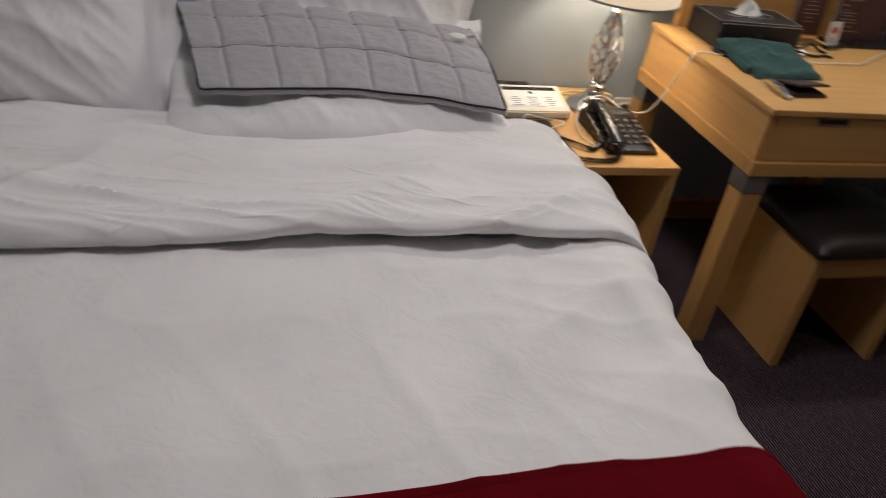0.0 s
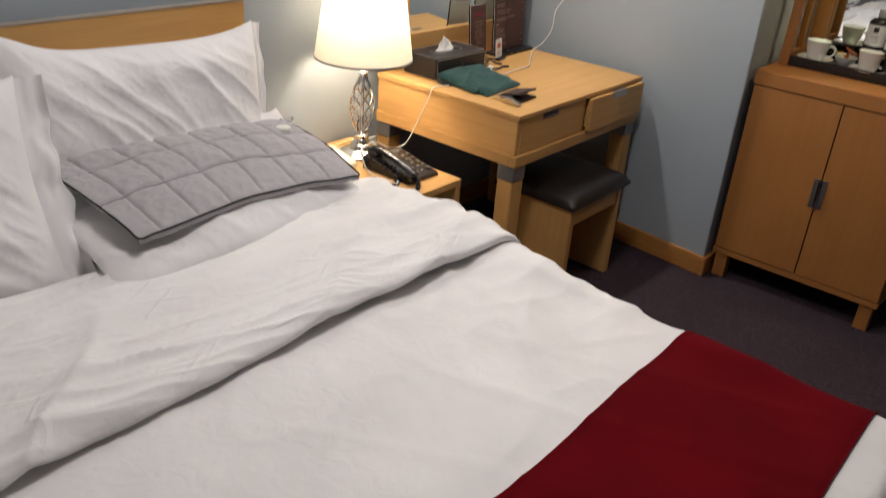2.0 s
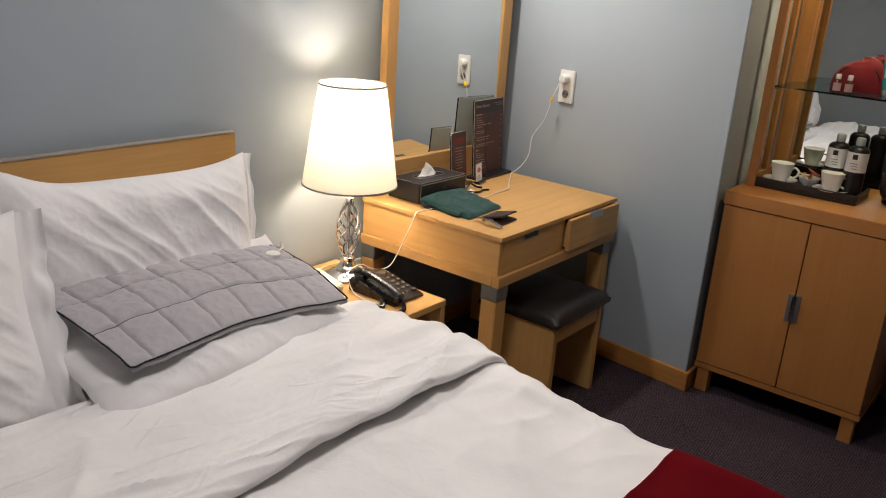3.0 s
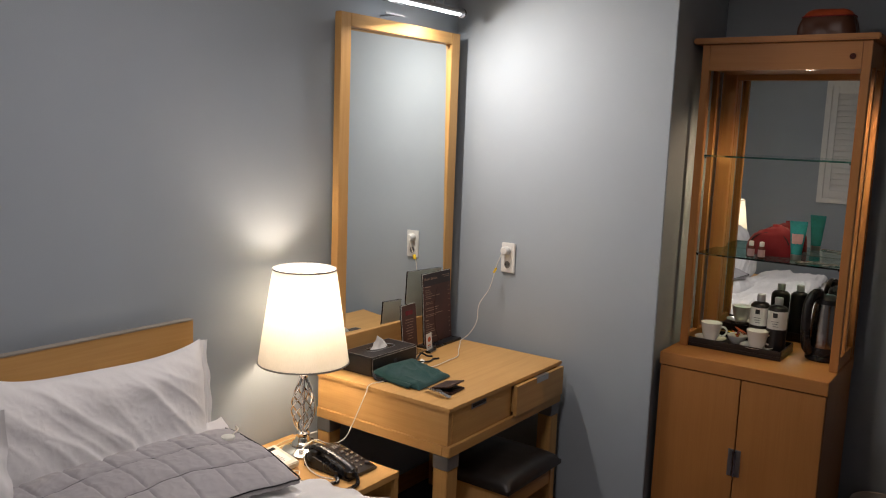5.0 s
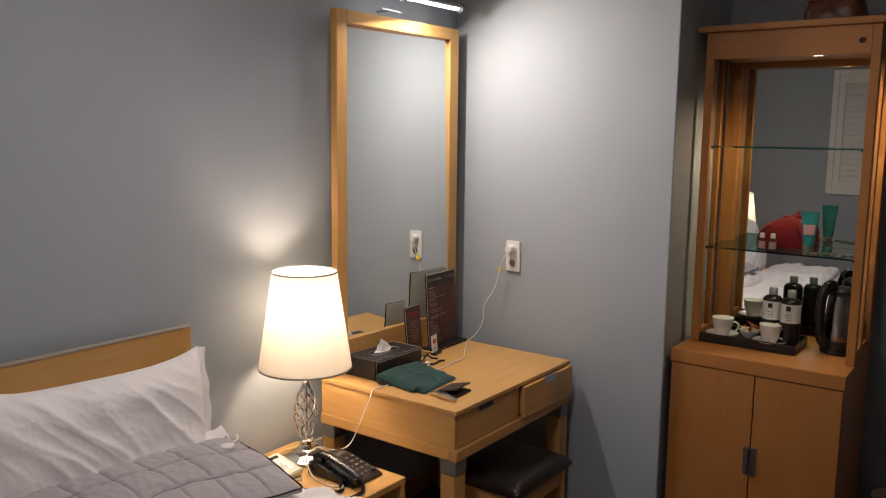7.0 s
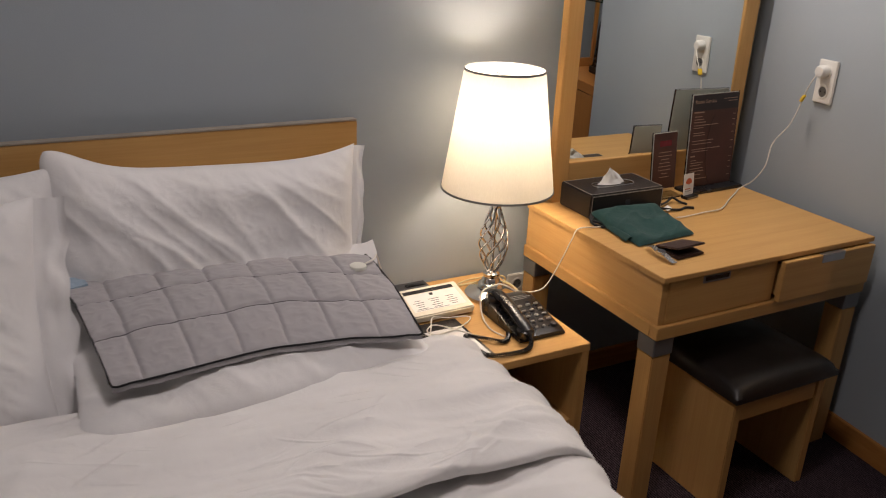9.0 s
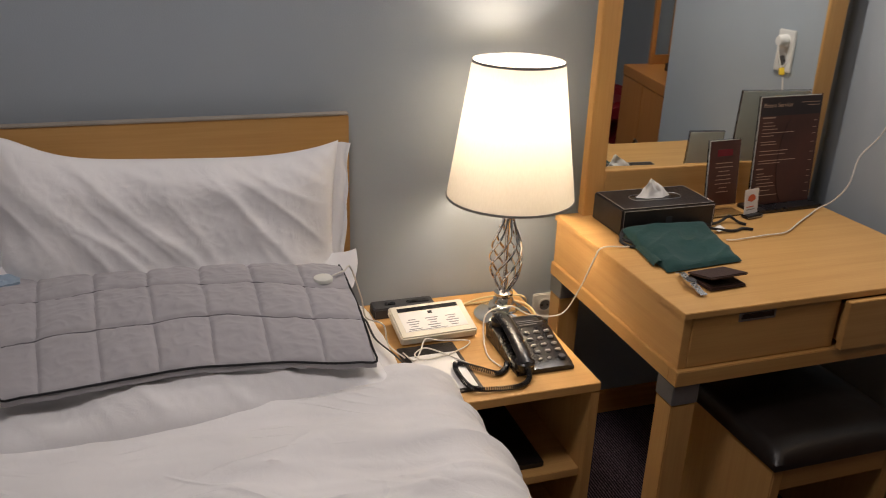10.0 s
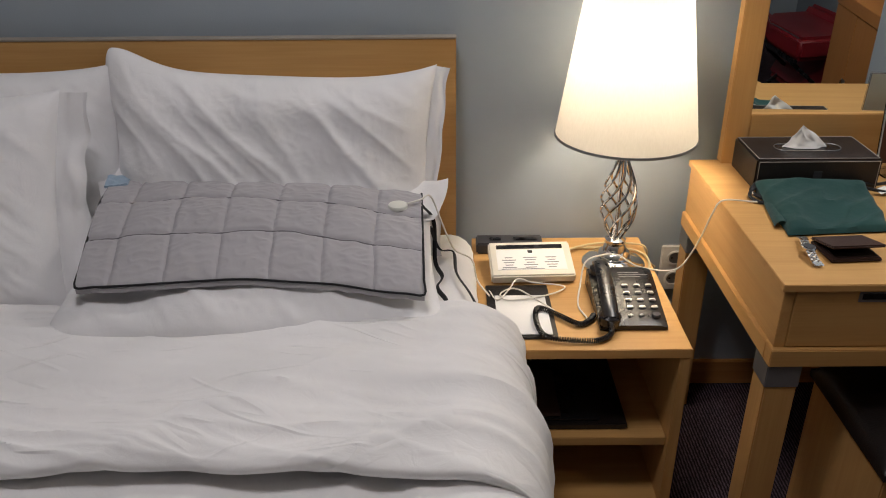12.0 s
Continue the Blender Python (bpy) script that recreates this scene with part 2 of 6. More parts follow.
M_GLASS = glass("shelf_glass", (0.30, 0.66, 0.58))
M_PANE = glass("clear_pane", (0.93, 0.95, 0.94), 0.0, 1.2)
M_ACRYLIC = glass("clear_acrylic", (0.96, 0.97, 0.96), 0.02, 1.3)
M_VINYL, _nt, _p = nodes_of("orange_vinyl")
_p.inputs["Base Color"].default_value = (0.085, 0.028, 0.012, 1)
_p.inputs["Roughness"].default_value = 0.3
_p.inputs["Specular IOR Level"].default_value = 0.3
M_VINYLTOP = plain("orange_vinyl_top", (0.34, 0.050, 0.012), 0.35, 0, 0.2, 20, 0.1, 60, 0.3)

M_MIRROR, _nt, _p = nodes_of("silvered_mirror")
_p.inputs["Base Color"].default_value = (0.86, 0.89, 0.88, 1)
_p.inputs["Metallic"].default_value = 1.0
_p.inputs["Roughness"].default_value = 0.008


def glow(name, color, strength):
    m, nt, p = nodes_of(name)
    p.inputs["Base Color"].default_value = (0.8, 0.8, 0.8, 1)
    p.inputs["Emission Color"].default_value = (*color, 1)
    p.inputs["Emission Strength"].default_value = strength
    return m


M_TUBE = glow("fluorescent_tube", (0.88, 0.95, 1.0), 14)
M_SPOTLENS = glow("cabinet_spot_lens", (1.0, 0.82, 0.6), 30)
M_DOME = glow("ceiling_fill_diffuser", (0.97, 0.98, 1.0), 3)

# lampshade fabric: lets the bulb's light through
M_SHADE, _nt, _p = nodes_of("cream_lampshade_fabric")
_out = _nt.nodes["Material Output"]
_d = _nt.nodes.new("ShaderNodeBsdfDiffuse")
_t = _nt.nodes.new("ShaderNodeBsdfTranslucent")
_mx = _nt.nodes.new("ShaderNodeMixShader")
_wn = node(_nt, "ShaderNodeTexNoise", Scale=260.0, Detail=2.0)
_nt.links.new(coords(_nt, (1, 1, 0.25)), _wn.inputs["Vector"])
_wc = ramp_between(_nt, _wn.outputs["Fac"], (0.84, 0.79, 0.68), (0.88, 0.83, 0.72))
_nt.links.new(_wc, _d.inputs[0])
_nt.links.new(_wc, _t.inputs[0])
_mx.inputs[0].default_value = 0.18
_nt.links.new(_d.outputs[0], _mx.inputs[1])
_nt.links.new(_t.outputs[0], _mx.inputs[2])
_nt.links.new(_mx.outputs[0], _out.inputs[0])

# carpet: dark aubergine loop pile in fine ribs
M_CARPET, _nt, _p = nodes_of("ribbed_carpet")
_co = coords(_nt)
_w = node(_nt, "ShaderNodeTexWave", Scale=36.0, Distortion=2.2, Detail=2.0)
_w.inputs["Detail Scale"].default_value = 3.0
_n = node(_nt, "ShaderNodeTexNoise", Scale=170.0, Detail=3.0)
_b = node(_nt, "ShaderNodeTexNoise", Scale=2.5, Detail=3.0)
for _k in (_w, _n, _b):
    _nt.links.new(_co, _k.inputs["Vector"])
_a = _nt.nodes.new("ShaderNodeMath")
_a.operation = "MULTIPLY"
_nt.links.new(_w.outputs["Fac"], _a.inputs[0])
_nt.links.new(_n.outputs["Fac"], _a.inputs[1])
_c1 = ramp_between(_nt, _a.outputs[0], (0.014, 0.010, 0.012), (0.135, 0.096, 0.120), 0.1, 0.6)
_mm = node(_nt, "ShaderNodeMixRGB")
_mm.blend_type = "MULTIPLY"
_mm.inputs["Fac"].default_value = 0.6
_nt.links.new(_c1, _mm.inputs[1])
_nt.links.new(ramp_between(_nt, _b.outputs["Fac"], (0.75, 0.74, 0.74), (1, 1, 1)), _mm.inputs[2])
_nt.links.new(_mm.outputs[0], _p.inputs["Base Color"])
_p.inputs["Roughness"].default_value = 0.97
_p.inputs["Specular IOR Level"].default_value = 0.1
_bp = node(_nt, "ShaderNodeBump", Strength=0.7, Distance=0.004)
_nt.links.new(_a.outputs[0], _bp.inputs["Height"])
_nt.links.new(_bp.outputs[0], _p.inputs["Normal"])

# ---------------------------------------------------------------- building helpers
ORIGIN = {}


def thing(name, label, category, at=(0, 0, 0), group="", kind="", turn=0.0):
    ob = new(name)
    ob.empty_display_size = 0.05
    ob.location = at
    ob.rotation_euler = (0, 0, radians(turn))
    ORIGIN[ob] = Vector(at)
    return tagged(ob, label, category, group, kind)


def finish(bm, name, material, smooth=True):
    bmesh.ops.recalc_face_normals(bm, faces=bm.faces)
    me = bpy.data.meshes.new(name)
    bm.to_mesh(me)
    bm.free()
    me.materials.append(material)
    if smooth:
        for p in me.polygons:
            p.use_smooth = True
        me.set_sharp_from_angle(angle=radians(38))
    return me


def part(name, bm, material, parent, label="", local=False):
    """One mesh under a thing. Its numbers are room metres, or the thing's own if local."""
    o = ORIGIN[parent]
    if not local:
        bmesh.ops.translate(bm, verts=bm.verts, vec=-o)
    ob = new(name, finish(bm, name, material))
    ob.parent = parent
    ORIGIN[ob] = o
    return tagged(ob, label) if label else ob


def solid(name, bm, material, label, category="", group="", kind=""):
    """A thing of one mesh, its numbers in room metres; its origin goes to its base."""
    lo = Vector([min(v.co[i] for v in bm.verts) for i in range(3)])
    hi = Vector([max(v.co[i] for v in bm.verts) for i in range(3)])
    o = Vector(((lo.x + hi.x) / 2, (lo.y + hi.y) / 2, lo.z))
    bmesh.ops.translate(bm, verts=bm.verts, vec=-o)
    ob = new(name, finish(bm, name, material))
    ob.location = o
    ORIGIN[ob] = o
    return tagged(ob, label, category, group, kind)


def absorb(bm, other):
    me = bpy.data.meshes.new("tmp")
    other.to_mesh(me)
    other.free()
    bm.from_mesh(me)
    bpy.data.meshes.remove(me)
    return bm


def box(x0, x1, y0, y1, z0, z1, bevel=0.002, bm=None, seg=2):
    b = bmesh.new()
    bmesh.ops.create_cube(b, size=1)
    for v in b.verts:
        v.co = ((x0 + x1) / 2 + v.co.x * (x1 - x0), (y0 + y1) / 2 + v.co.y * (y1 - y0), (z0 + z1) / 2 + v.co.z * (z1 - z0))
    if bevel:
        bmesh.ops.bevel(b, geom=b.edges[:], offset=min(bevel, 0.45 * min(abs(x1 - x0), abs(y1 - y0), abs(z1 - z0))), segments=seg, affect="EDGES")
    return absorb(bm, b) if bm else b


def lathe(profile, c=(0, 0, 0), seg=36, bm=None, close=False):
    """Turns (radius, height) pairs round an upright axis through c."""
    b = bm or bmesh.new()
    rings = []
    for r, z in profile:
        if r < 1e-5:
            rings.append([b.verts.new((c[0], c[1], c[2] + z))])
        else:
            rings.append([b.verts.new((c[0] + r * math.cos(2 * math.pi * i / seg), c[1] + r * math.sin(2 * math.pi * i / seg), c[2] + z)) for i in range(seg)])
    pairs = list(zip(rings, rings[1:])) + ([(rings[-1], rings[0])] if close else [])
    for a, q in pairs:
        for i in range(seg):
            j = (i + 1) % seg
            f = [a[i % len(a)], a[j % len(a)], q[j % len(q)], q[i % len(q)]]
            f = list(dict.fromkeys(f))
            if len(f) > 2:
                b.faces.new(f)
    return b


def smooth_line(pts, steps=8):
    p = [Vector(q) for q in pts]
    p = [p[0] * 2 - p[1]] + p + [p[-1] * 2 - p[-2]]
    out = []
    for i in range(1, len(p) - 2):
        for k in range(steps):
            t = k / steps
            out.append(0.5 * ((2 * p[i]) + (p[i + 1] - p[i - 1]) * t + (2 * p[i - 1] - 5 * p[i] + 4 * p[i + 1] - p[i + 2]) * t * t + (3 * p[i] - p[i - 1] - 3 * p[i + 1] + p[i + 2]) * t ** 3))
    return out + [p[-2]]


def tube(pts, r, seg=8, bm=None, steps=8, smooth=True, flat=1.0):
    """A round (or flattened) cord along the points."""
    b = bm or bmesh.new()
    line = smooth_line(pts, steps) if smooth else [Vector(q) for q in pts]
    rings, up = [], Vector((0.05, 0.1, 1)).normalized()
    for i, q in enumerate(line):
        d = (line[min(i + 1, len(line) - 1)] - line[max(i - 1, 0)]).normalized()
        s = d.cross(up)
        s = s.normalized() if s.length > 1e-4 else Vector((1, 0, 0))
        n = s.cross(d).normalized()
        up = n
        rings.append([b.verts.new(q + s * (r * math.cos(2 * math.pi * k / seg)) + n * (r * flat * math.sin(2 * math.pi * k / seg))) for k in range(seg)])
    for a, c in zip(rings, rings[1:]):
        for k in range(seg):
            b.faces.new([a[k], a[(k + 1) % seg], c[(k + 1) % seg], c[k]])
    b.faces.new(rings[0])
    b.faces.new(rings[-1])
    return b


def sheet(fn, nu, nv, bm=None, thick=0.0):
    """A surface fn(u, v), u and v from 0 to 1; with thick, a closed slab hanging under it."""
    b = bm or bmesh.new()
    g = [[b.verts.new(fn(i / nu, j / nv)) for j in range(nv + 1)] for i in range(nu + 1)]
    for i in range(nu):
        for j in range(nv):
            b.faces.new([g[i][j], g[i + 1][j], g[i + 1][j + 1], g[i][j + 1]])
    if thick:
        h = [[b.verts.new(v.co - Vector((0, 0, thick))) for v in row] for row in g]
        for i in range(nu):
            for j in range(nv):
                b.faces.new([h[i][j], h[i][j + 1], h[i + 1][j + 1], h[i + 1][j]])
        rim = [(i, 0) for i in range(nu)] + [(nu, j) for j in range(nv)] + [(i, nv) for i in range(nu, 0, -1)] + [(0, j) for j in range(nv, 0, -1)]
        for (a, c), (d, e) in zip(rim, rim[1:] + rim[:1]):
            b.faces.new([g[a][c], h[a][c], h[d][e], g[d][e]])
    return b


def move(bm, m):
    bmesh.ops.transform(bm, matrix=m, verts=bm.verts)
    return bm


def n3(x, y, z=0.0):
    return noise.noise(Vector((x, y, z)))


def ease(a, b, x):
    """Smooth step from 0 at a to 1 at b."""
    t = min(1.0, max(0.0, (x - a) / (b - a)))
    return t * t * (3 - 2 * t)


# ---------------------------------------------------------------- room shell
LEFT_X, REAR_Y, RECESS_X, CORNER_Y, WALL_Y = -4.35, -4.6, 0.60, -1.112, 0.032
solid("floor", box(LEFT_X - 0.1, RECESS_X + 0.1, REAR_Y - 0.1, 0.14, -0.08, 0.0, 0), M_CARPET, "dark aubergine ribbed loop carpet across the room", "floor", kind="structure")
solid("ceiling", box(LEFT_X - 0.1, RECESS_X + 0.1, REAR_Y - 0.1, 0.14, CEIL_Z, CEIL_Z + 0.1, 0), M_CEIL, "plain white painted ceiling of the room", "ceiling", kind="structure")
solid("wall_north", box(LEFT_X - 0.1, 0.20, WALL_Y, WALL_Y + 0.1, 0, CEIL_Z, 0), M_WALL, "grey-blue painted wall behind the headboard and desk", "wall", kind="structure")
SKEW = 0.10


def askew(bm):
    """The projecting wall is not quite square to the wall behind the bed."""
    for v in bm.verts:
        if v.co.x < 0.3:
            v.co.x += SKEW * (v.co.y - CORNER_Y)
    return bm


solid("wall_east", askew(box(0.0, RECESS_X, CORNER_Y, WALL_Y + 0.1, 0, CEIL_Z, 0.003)), M_WALL, "grey-blue painted projecting wall beside the desk", "wall", kind="structure")
solid("wall_recess", box(RECESS_X, RECESS_X + 0.1, REAR_Y, CORNER_Y, 0, CEIL_Z, 0), M_WALL, "grey-blue painted wall behind the display cabinet", "wall", kind="structure")
solid("wall_south", box(LEFT_X - 0.1, RECESS_X + 0.1, REAR_Y - 0.1, REAR_Y, 0, CEIL_Z, 0), M_WALL, "grey-blue painted wall opposite the bed", "wall", kind="structure")
# the west wall has a window opening
WIN_Y0, WIN_Y1, WIN_Z0, WIN_Z1 = -2.2, -0.70, 1.20, 2.36
wb = box(LEFT_X - 0.1, LEFT_X, REAR_Y, WIN_Y0, 0, CEIL_Z, 0)
box(LEFT_X - 0.1, LEFT_X, WIN_Y1, WALL_Y, 0, CEIL_Z, 0, wb)
box(LEFT_X - 0.1, LEFT_X, WIN_Y0, WIN_Y1, 0, WIN_Z0, 0, wb)
box(LEFT_X - 0.1, LEFT_X, WIN_Y0, WIN_Y1, WIN_Z1, CEIL_Z, 0, wb)
solid("wall_west", wb, M_WALL, "grey-blue painted wall with a shuttered window", "wall", kind="structure")
solid("baseboard_east", askew(box(-0.016, 0.0, CORNER_Y - 0.016, WALL_Y - 0.016, 0, 0.085, 0.003)), M_BASEB, "orange-brown wooden baseboard along the projecting wall", "baseboard", kind="structure")
solid("baseboard_return", box(0.0, RECESS_X, CORNER_Y - 0.016, CORNER_Y, 0, 0.085, 0.003), M_BASEBX, "orange-brown wooden baseboard round the wall corner", "baseboard", kind="structure")
solid("baseboard_recess", box(RECESS_X - 0.016, RECESS_X, REAR_Y, CORNER_Y - 0.016, 0, 0.085, 0.003), M_BASEB, "orange-brown wooden baseboard behind the cabinet", "baseboard", kind="structure")
solid("baseboard_north", box(LEFT_X, 0.09, WALL_Y - 0.016, WALL_Y, 0, 0.085, 0.003), M_BASEBX, "orange-brown wooden baseboard behind the bed", "baseboard", kind="structure")


def shutter_window():
    w = thing("window_1", "white plantation shutters closed over a window", "window", (LEFT_X, (WIN_Y0 + WIN_Y1) / 2, WIN_Z0), kind="structure")
    f = box(LEFT_X - 0.06, LEFT_X + 0.03, WIN_Y0, WIN_Y0 + 0.05, WIN_Z0, WIN_Z1, 0.003)
    box(LEFT_X - 0.06, LEFT_X + 0.03, WIN_Y1 - 0.05, WIN_Y1, WIN_Z0, WIN_Z1, 0.003, f)
    box(LEFT_X - 0.06, LEFT_X + 0.03, WIN_Y0 + 0.05, WIN_Y1 - 0.05, WIN_Z0, WIN_Z0 + 0.05, 0.003, f)
    box(LEFT_X - 0.06, LEFT_X + 0.03, WIN_Y0 + 0.05, WIN_Y1 - 0.05, WIN_Z1 - 0.05, WIN_Z1, 0.003, f)
    part("window_frame", f, M_WHITEPL, w)
    part("pane", box(LEFT_X - 0.085, LEFT_X - 0.079, WIN_Y0 + 0.002, WIN_Y1 - 0.002, WIN_Z0 + 0.002, WIN_Z1 - 0.002, 0), M_PANE, w)
    half = (WIN_Y1 - WIN_Y0 - 0.1) / 2
    slat_me = None
    for k in range(2):
        a = WIN_Y0 + 0.05 + k * half
        st = box(LEFT_X - 0.02, LEFT_X + 0.01, a, a + 0.055, WIN_Z0 + 0.05, WIN_Z1 - 0.05, 0.003)
        box(LEFT_X - 0.02, LEFT_X + 0.01, a + half - 0.055, a + half, WIN_Z0 + 0.05, WIN_Z1 - 0.05, 0.003, st)
        box(LEFT_X - 0.02, LEFT_X + 0.01, a + 0.055, a + half - 0.055, WIN_Z0 + 0.05, WIN_Z0 + 0.12, 0.003, st)
        box(LEFT_X - 0.02, LEFT_X + 0.01, a + 0.055, a + half - 0.055, WIN_Z1 - 0.12, WIN_Z1 - 0.05, 0.003, st)
        panel = part("shutter_panel", st, M_WHITEPL, w)
        z = WIN_Z0 + 0.15
        while z < WIN_Z1 - 0.13:
            if slat_me is None:
                s = box(-0.004, 0.004, -(half - 0.112) / 2, (half - 0.112) / 2, -0.032, 0.032, 0.003)
                slat_me = finish(s, "slat", M_WHITEPL)
            ob = new("slat", slat_me)
            ob.parent = panel
            ob.location = (-0.006, a + half / 2 - ORIGIN[w].y, z - ORIGIN[w].z)
            ob.rotation_euler = (0, radians(-24), 0)
            z += 0.054
    return w


shutter_window()
# invented fixture round the added ceiling fill, never in view
cl = thing("ceiling_fill", "unseen flush round ceiling lamp with a white diffuser, added as fill", "ceiling lamp", (CLX, CLY, CEIL_Z))
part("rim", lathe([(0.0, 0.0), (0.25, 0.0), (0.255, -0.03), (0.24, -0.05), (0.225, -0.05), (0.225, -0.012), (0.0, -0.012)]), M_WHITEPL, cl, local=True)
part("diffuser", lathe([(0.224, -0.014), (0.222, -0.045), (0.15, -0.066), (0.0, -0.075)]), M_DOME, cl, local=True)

# ---------------------------------------------------------------- bed
BX, BA, BR, BZ = -2.31, 0.80, 0.06, 0.575          # bed's middle, flat half width, edge radius, mattress top
FOOT = -2.18


def over(s, h):
    """Across the bed: s metres of cloth from the middle, h above the mattress, bent down over its edge."""
    q = abs(s)
    sg = 1 if s >= 0 else -1
    if q <= BA:
        return BX + s, BZ + h
    a = (q - BA) / BR
    if a <= math.pi / 2:
        return BX + sg * (BA + (BR + h) * math.sin(a)), BZ - BR + (BR + h) * math.cos(a)
    return BX + sg * (BA + BR + h), BZ - BR - (q - BA - BR * math.pi / 2)


def cover_h(s, y):
    """Height of the duvet over the mattress, with its soft folds."""
    foot = ease(-0.85, -1.45, y)
    puff = 0.034 - 0.006 * foot + 0.072 * (1 - 0.82 * foot) * ease(0.74, 0.98, abs(s)) * (1 - 0.3 * ease(1.05, 1.3, abs(s))) - 0.010 * ease(0.5, 0.78, abs(s)) * (1 - ease(0.78, 0.92, abs(s)))
    w = 0.012 * n3(s * 1.7, y * 2.6, 3.1) + 0.007 * n3(s * 5.1 + y * 2.2, y * 3.4, 7.7)
    w += 0.004 * (1 - abs(n3(s * 3.1 - y * 5.2, s * 4.0 + y * 1.3, 31.0))) ** 7
    d = s * 0.8 - y * 0.6
    r = 1 - abs(n3(d * 5.5, (s + y) * 1.5, 11.2))
    w += 0.018 * r ** 5 * ease(0.2, 0.75, s) * ease(-1.85, -1.3, y)
    w += 0.005 * (1 - abs(n3((s + 0.5 * y) * 4.6, y * 1.2, 4.0))) ** 7 * ease(-0.9, 0.4, s)
    w += 0.011 * (1 - abs(n3((s * 0.45 + y) * 5.0, s * 1.6, 51.0))) ** 8 * ease(0.3, 0.8, s) * ease(-1.75, -1.25, y)
    w += 0.006 * (1 - abs(n3((y - s * 0.3) * 8.0, s * 2.2, 57.0))) ** 8 * ease(0.45, 0.85, s) * ease(-1.75, -1.4, y)
    hang = ease(0.95, 1.25, abs(s))
    w += hang * 0.007 * math.sin(y * 17 + 2 * n3(y * 3, 0, 1))
    return puff + w


# head edge, top and rolled hem of the turned-back duvet: y and height
FOLD = smooth_line([(y, 0, h) for y, h in [
    (-0.60, 0.004), (-0.545, 0.006), (-0.522, 0.022), (-0.545, 0.048), (-0.62, 0.064), (-0.76, 0.078), (-0.90, 0.084), (-1.00, 0.086),
    (-1.052, 0.082), (-1.078, 0.064), (-1.070, 0.046), (-1.03, 0.038)]], 10)


def bed():
    b = thing("bed", "double bed base and mattress made up with white linen", "bed", (BX, -1.1, 0))
    part("bed_base", box(BX - BA - 0.03, BX + BA + 0.03, -2.12, -0.06, 0.06, 0.32, 0.02), M_DARKPL, b, "dark bed base")
    for x in (BX - 0.7, BX + 0.7):
        for y in (-2.02, -0.16):
            part("foot", lathe([(0, 0), (0.022, 0), (0.028, 0.062), (0, 0.062)], (x, y, 0), 16), M_BLACKPL, b)

    def mat_fn(u, v):
        s = (u * 2 - 1) * (BA + BR * math.pi / 2 + 0.24)
        y = -0.048 - v * 2.07
        x, z = over(s, 0.004 + 0.004 * n3(s * 3, y * 3, 5) + 0.004 * (1 - abs(n3(s * 2.5, y * 9, 2))) ** 4)
        if v < 0.03:
            z -= 0.05 * (1 - v / 0.03) ** 2
        return x, y, z
    part("fitted_sheet", sheet(mat_fn, 110, 130), M_SHEET, b, "white fitted sheet over the mattress")
    return b


bed()


def headboard():
    h = thing("headboard", "plain maple veneer headboard fixed to the wall", "headboard", (BX, -0.02, 0.3))
    part("panel", box(BX - 0.83, -1.490, -0.033, -0.003, 0.30, 1.083, 0.002), M_WOODX, h)
    part("batten", box(BX - 0.70, -1.62, -0.0025, WALL_Y - 0.001, 0.86, 0.94, 0), M_WOODX, h)
    part("top_edge", box(BX - 0.83, -1.489, -0.034, -0.003, 1.0832, 1.088, 0.0015), M_EDGE, h, "pale edging strip")


headboard()


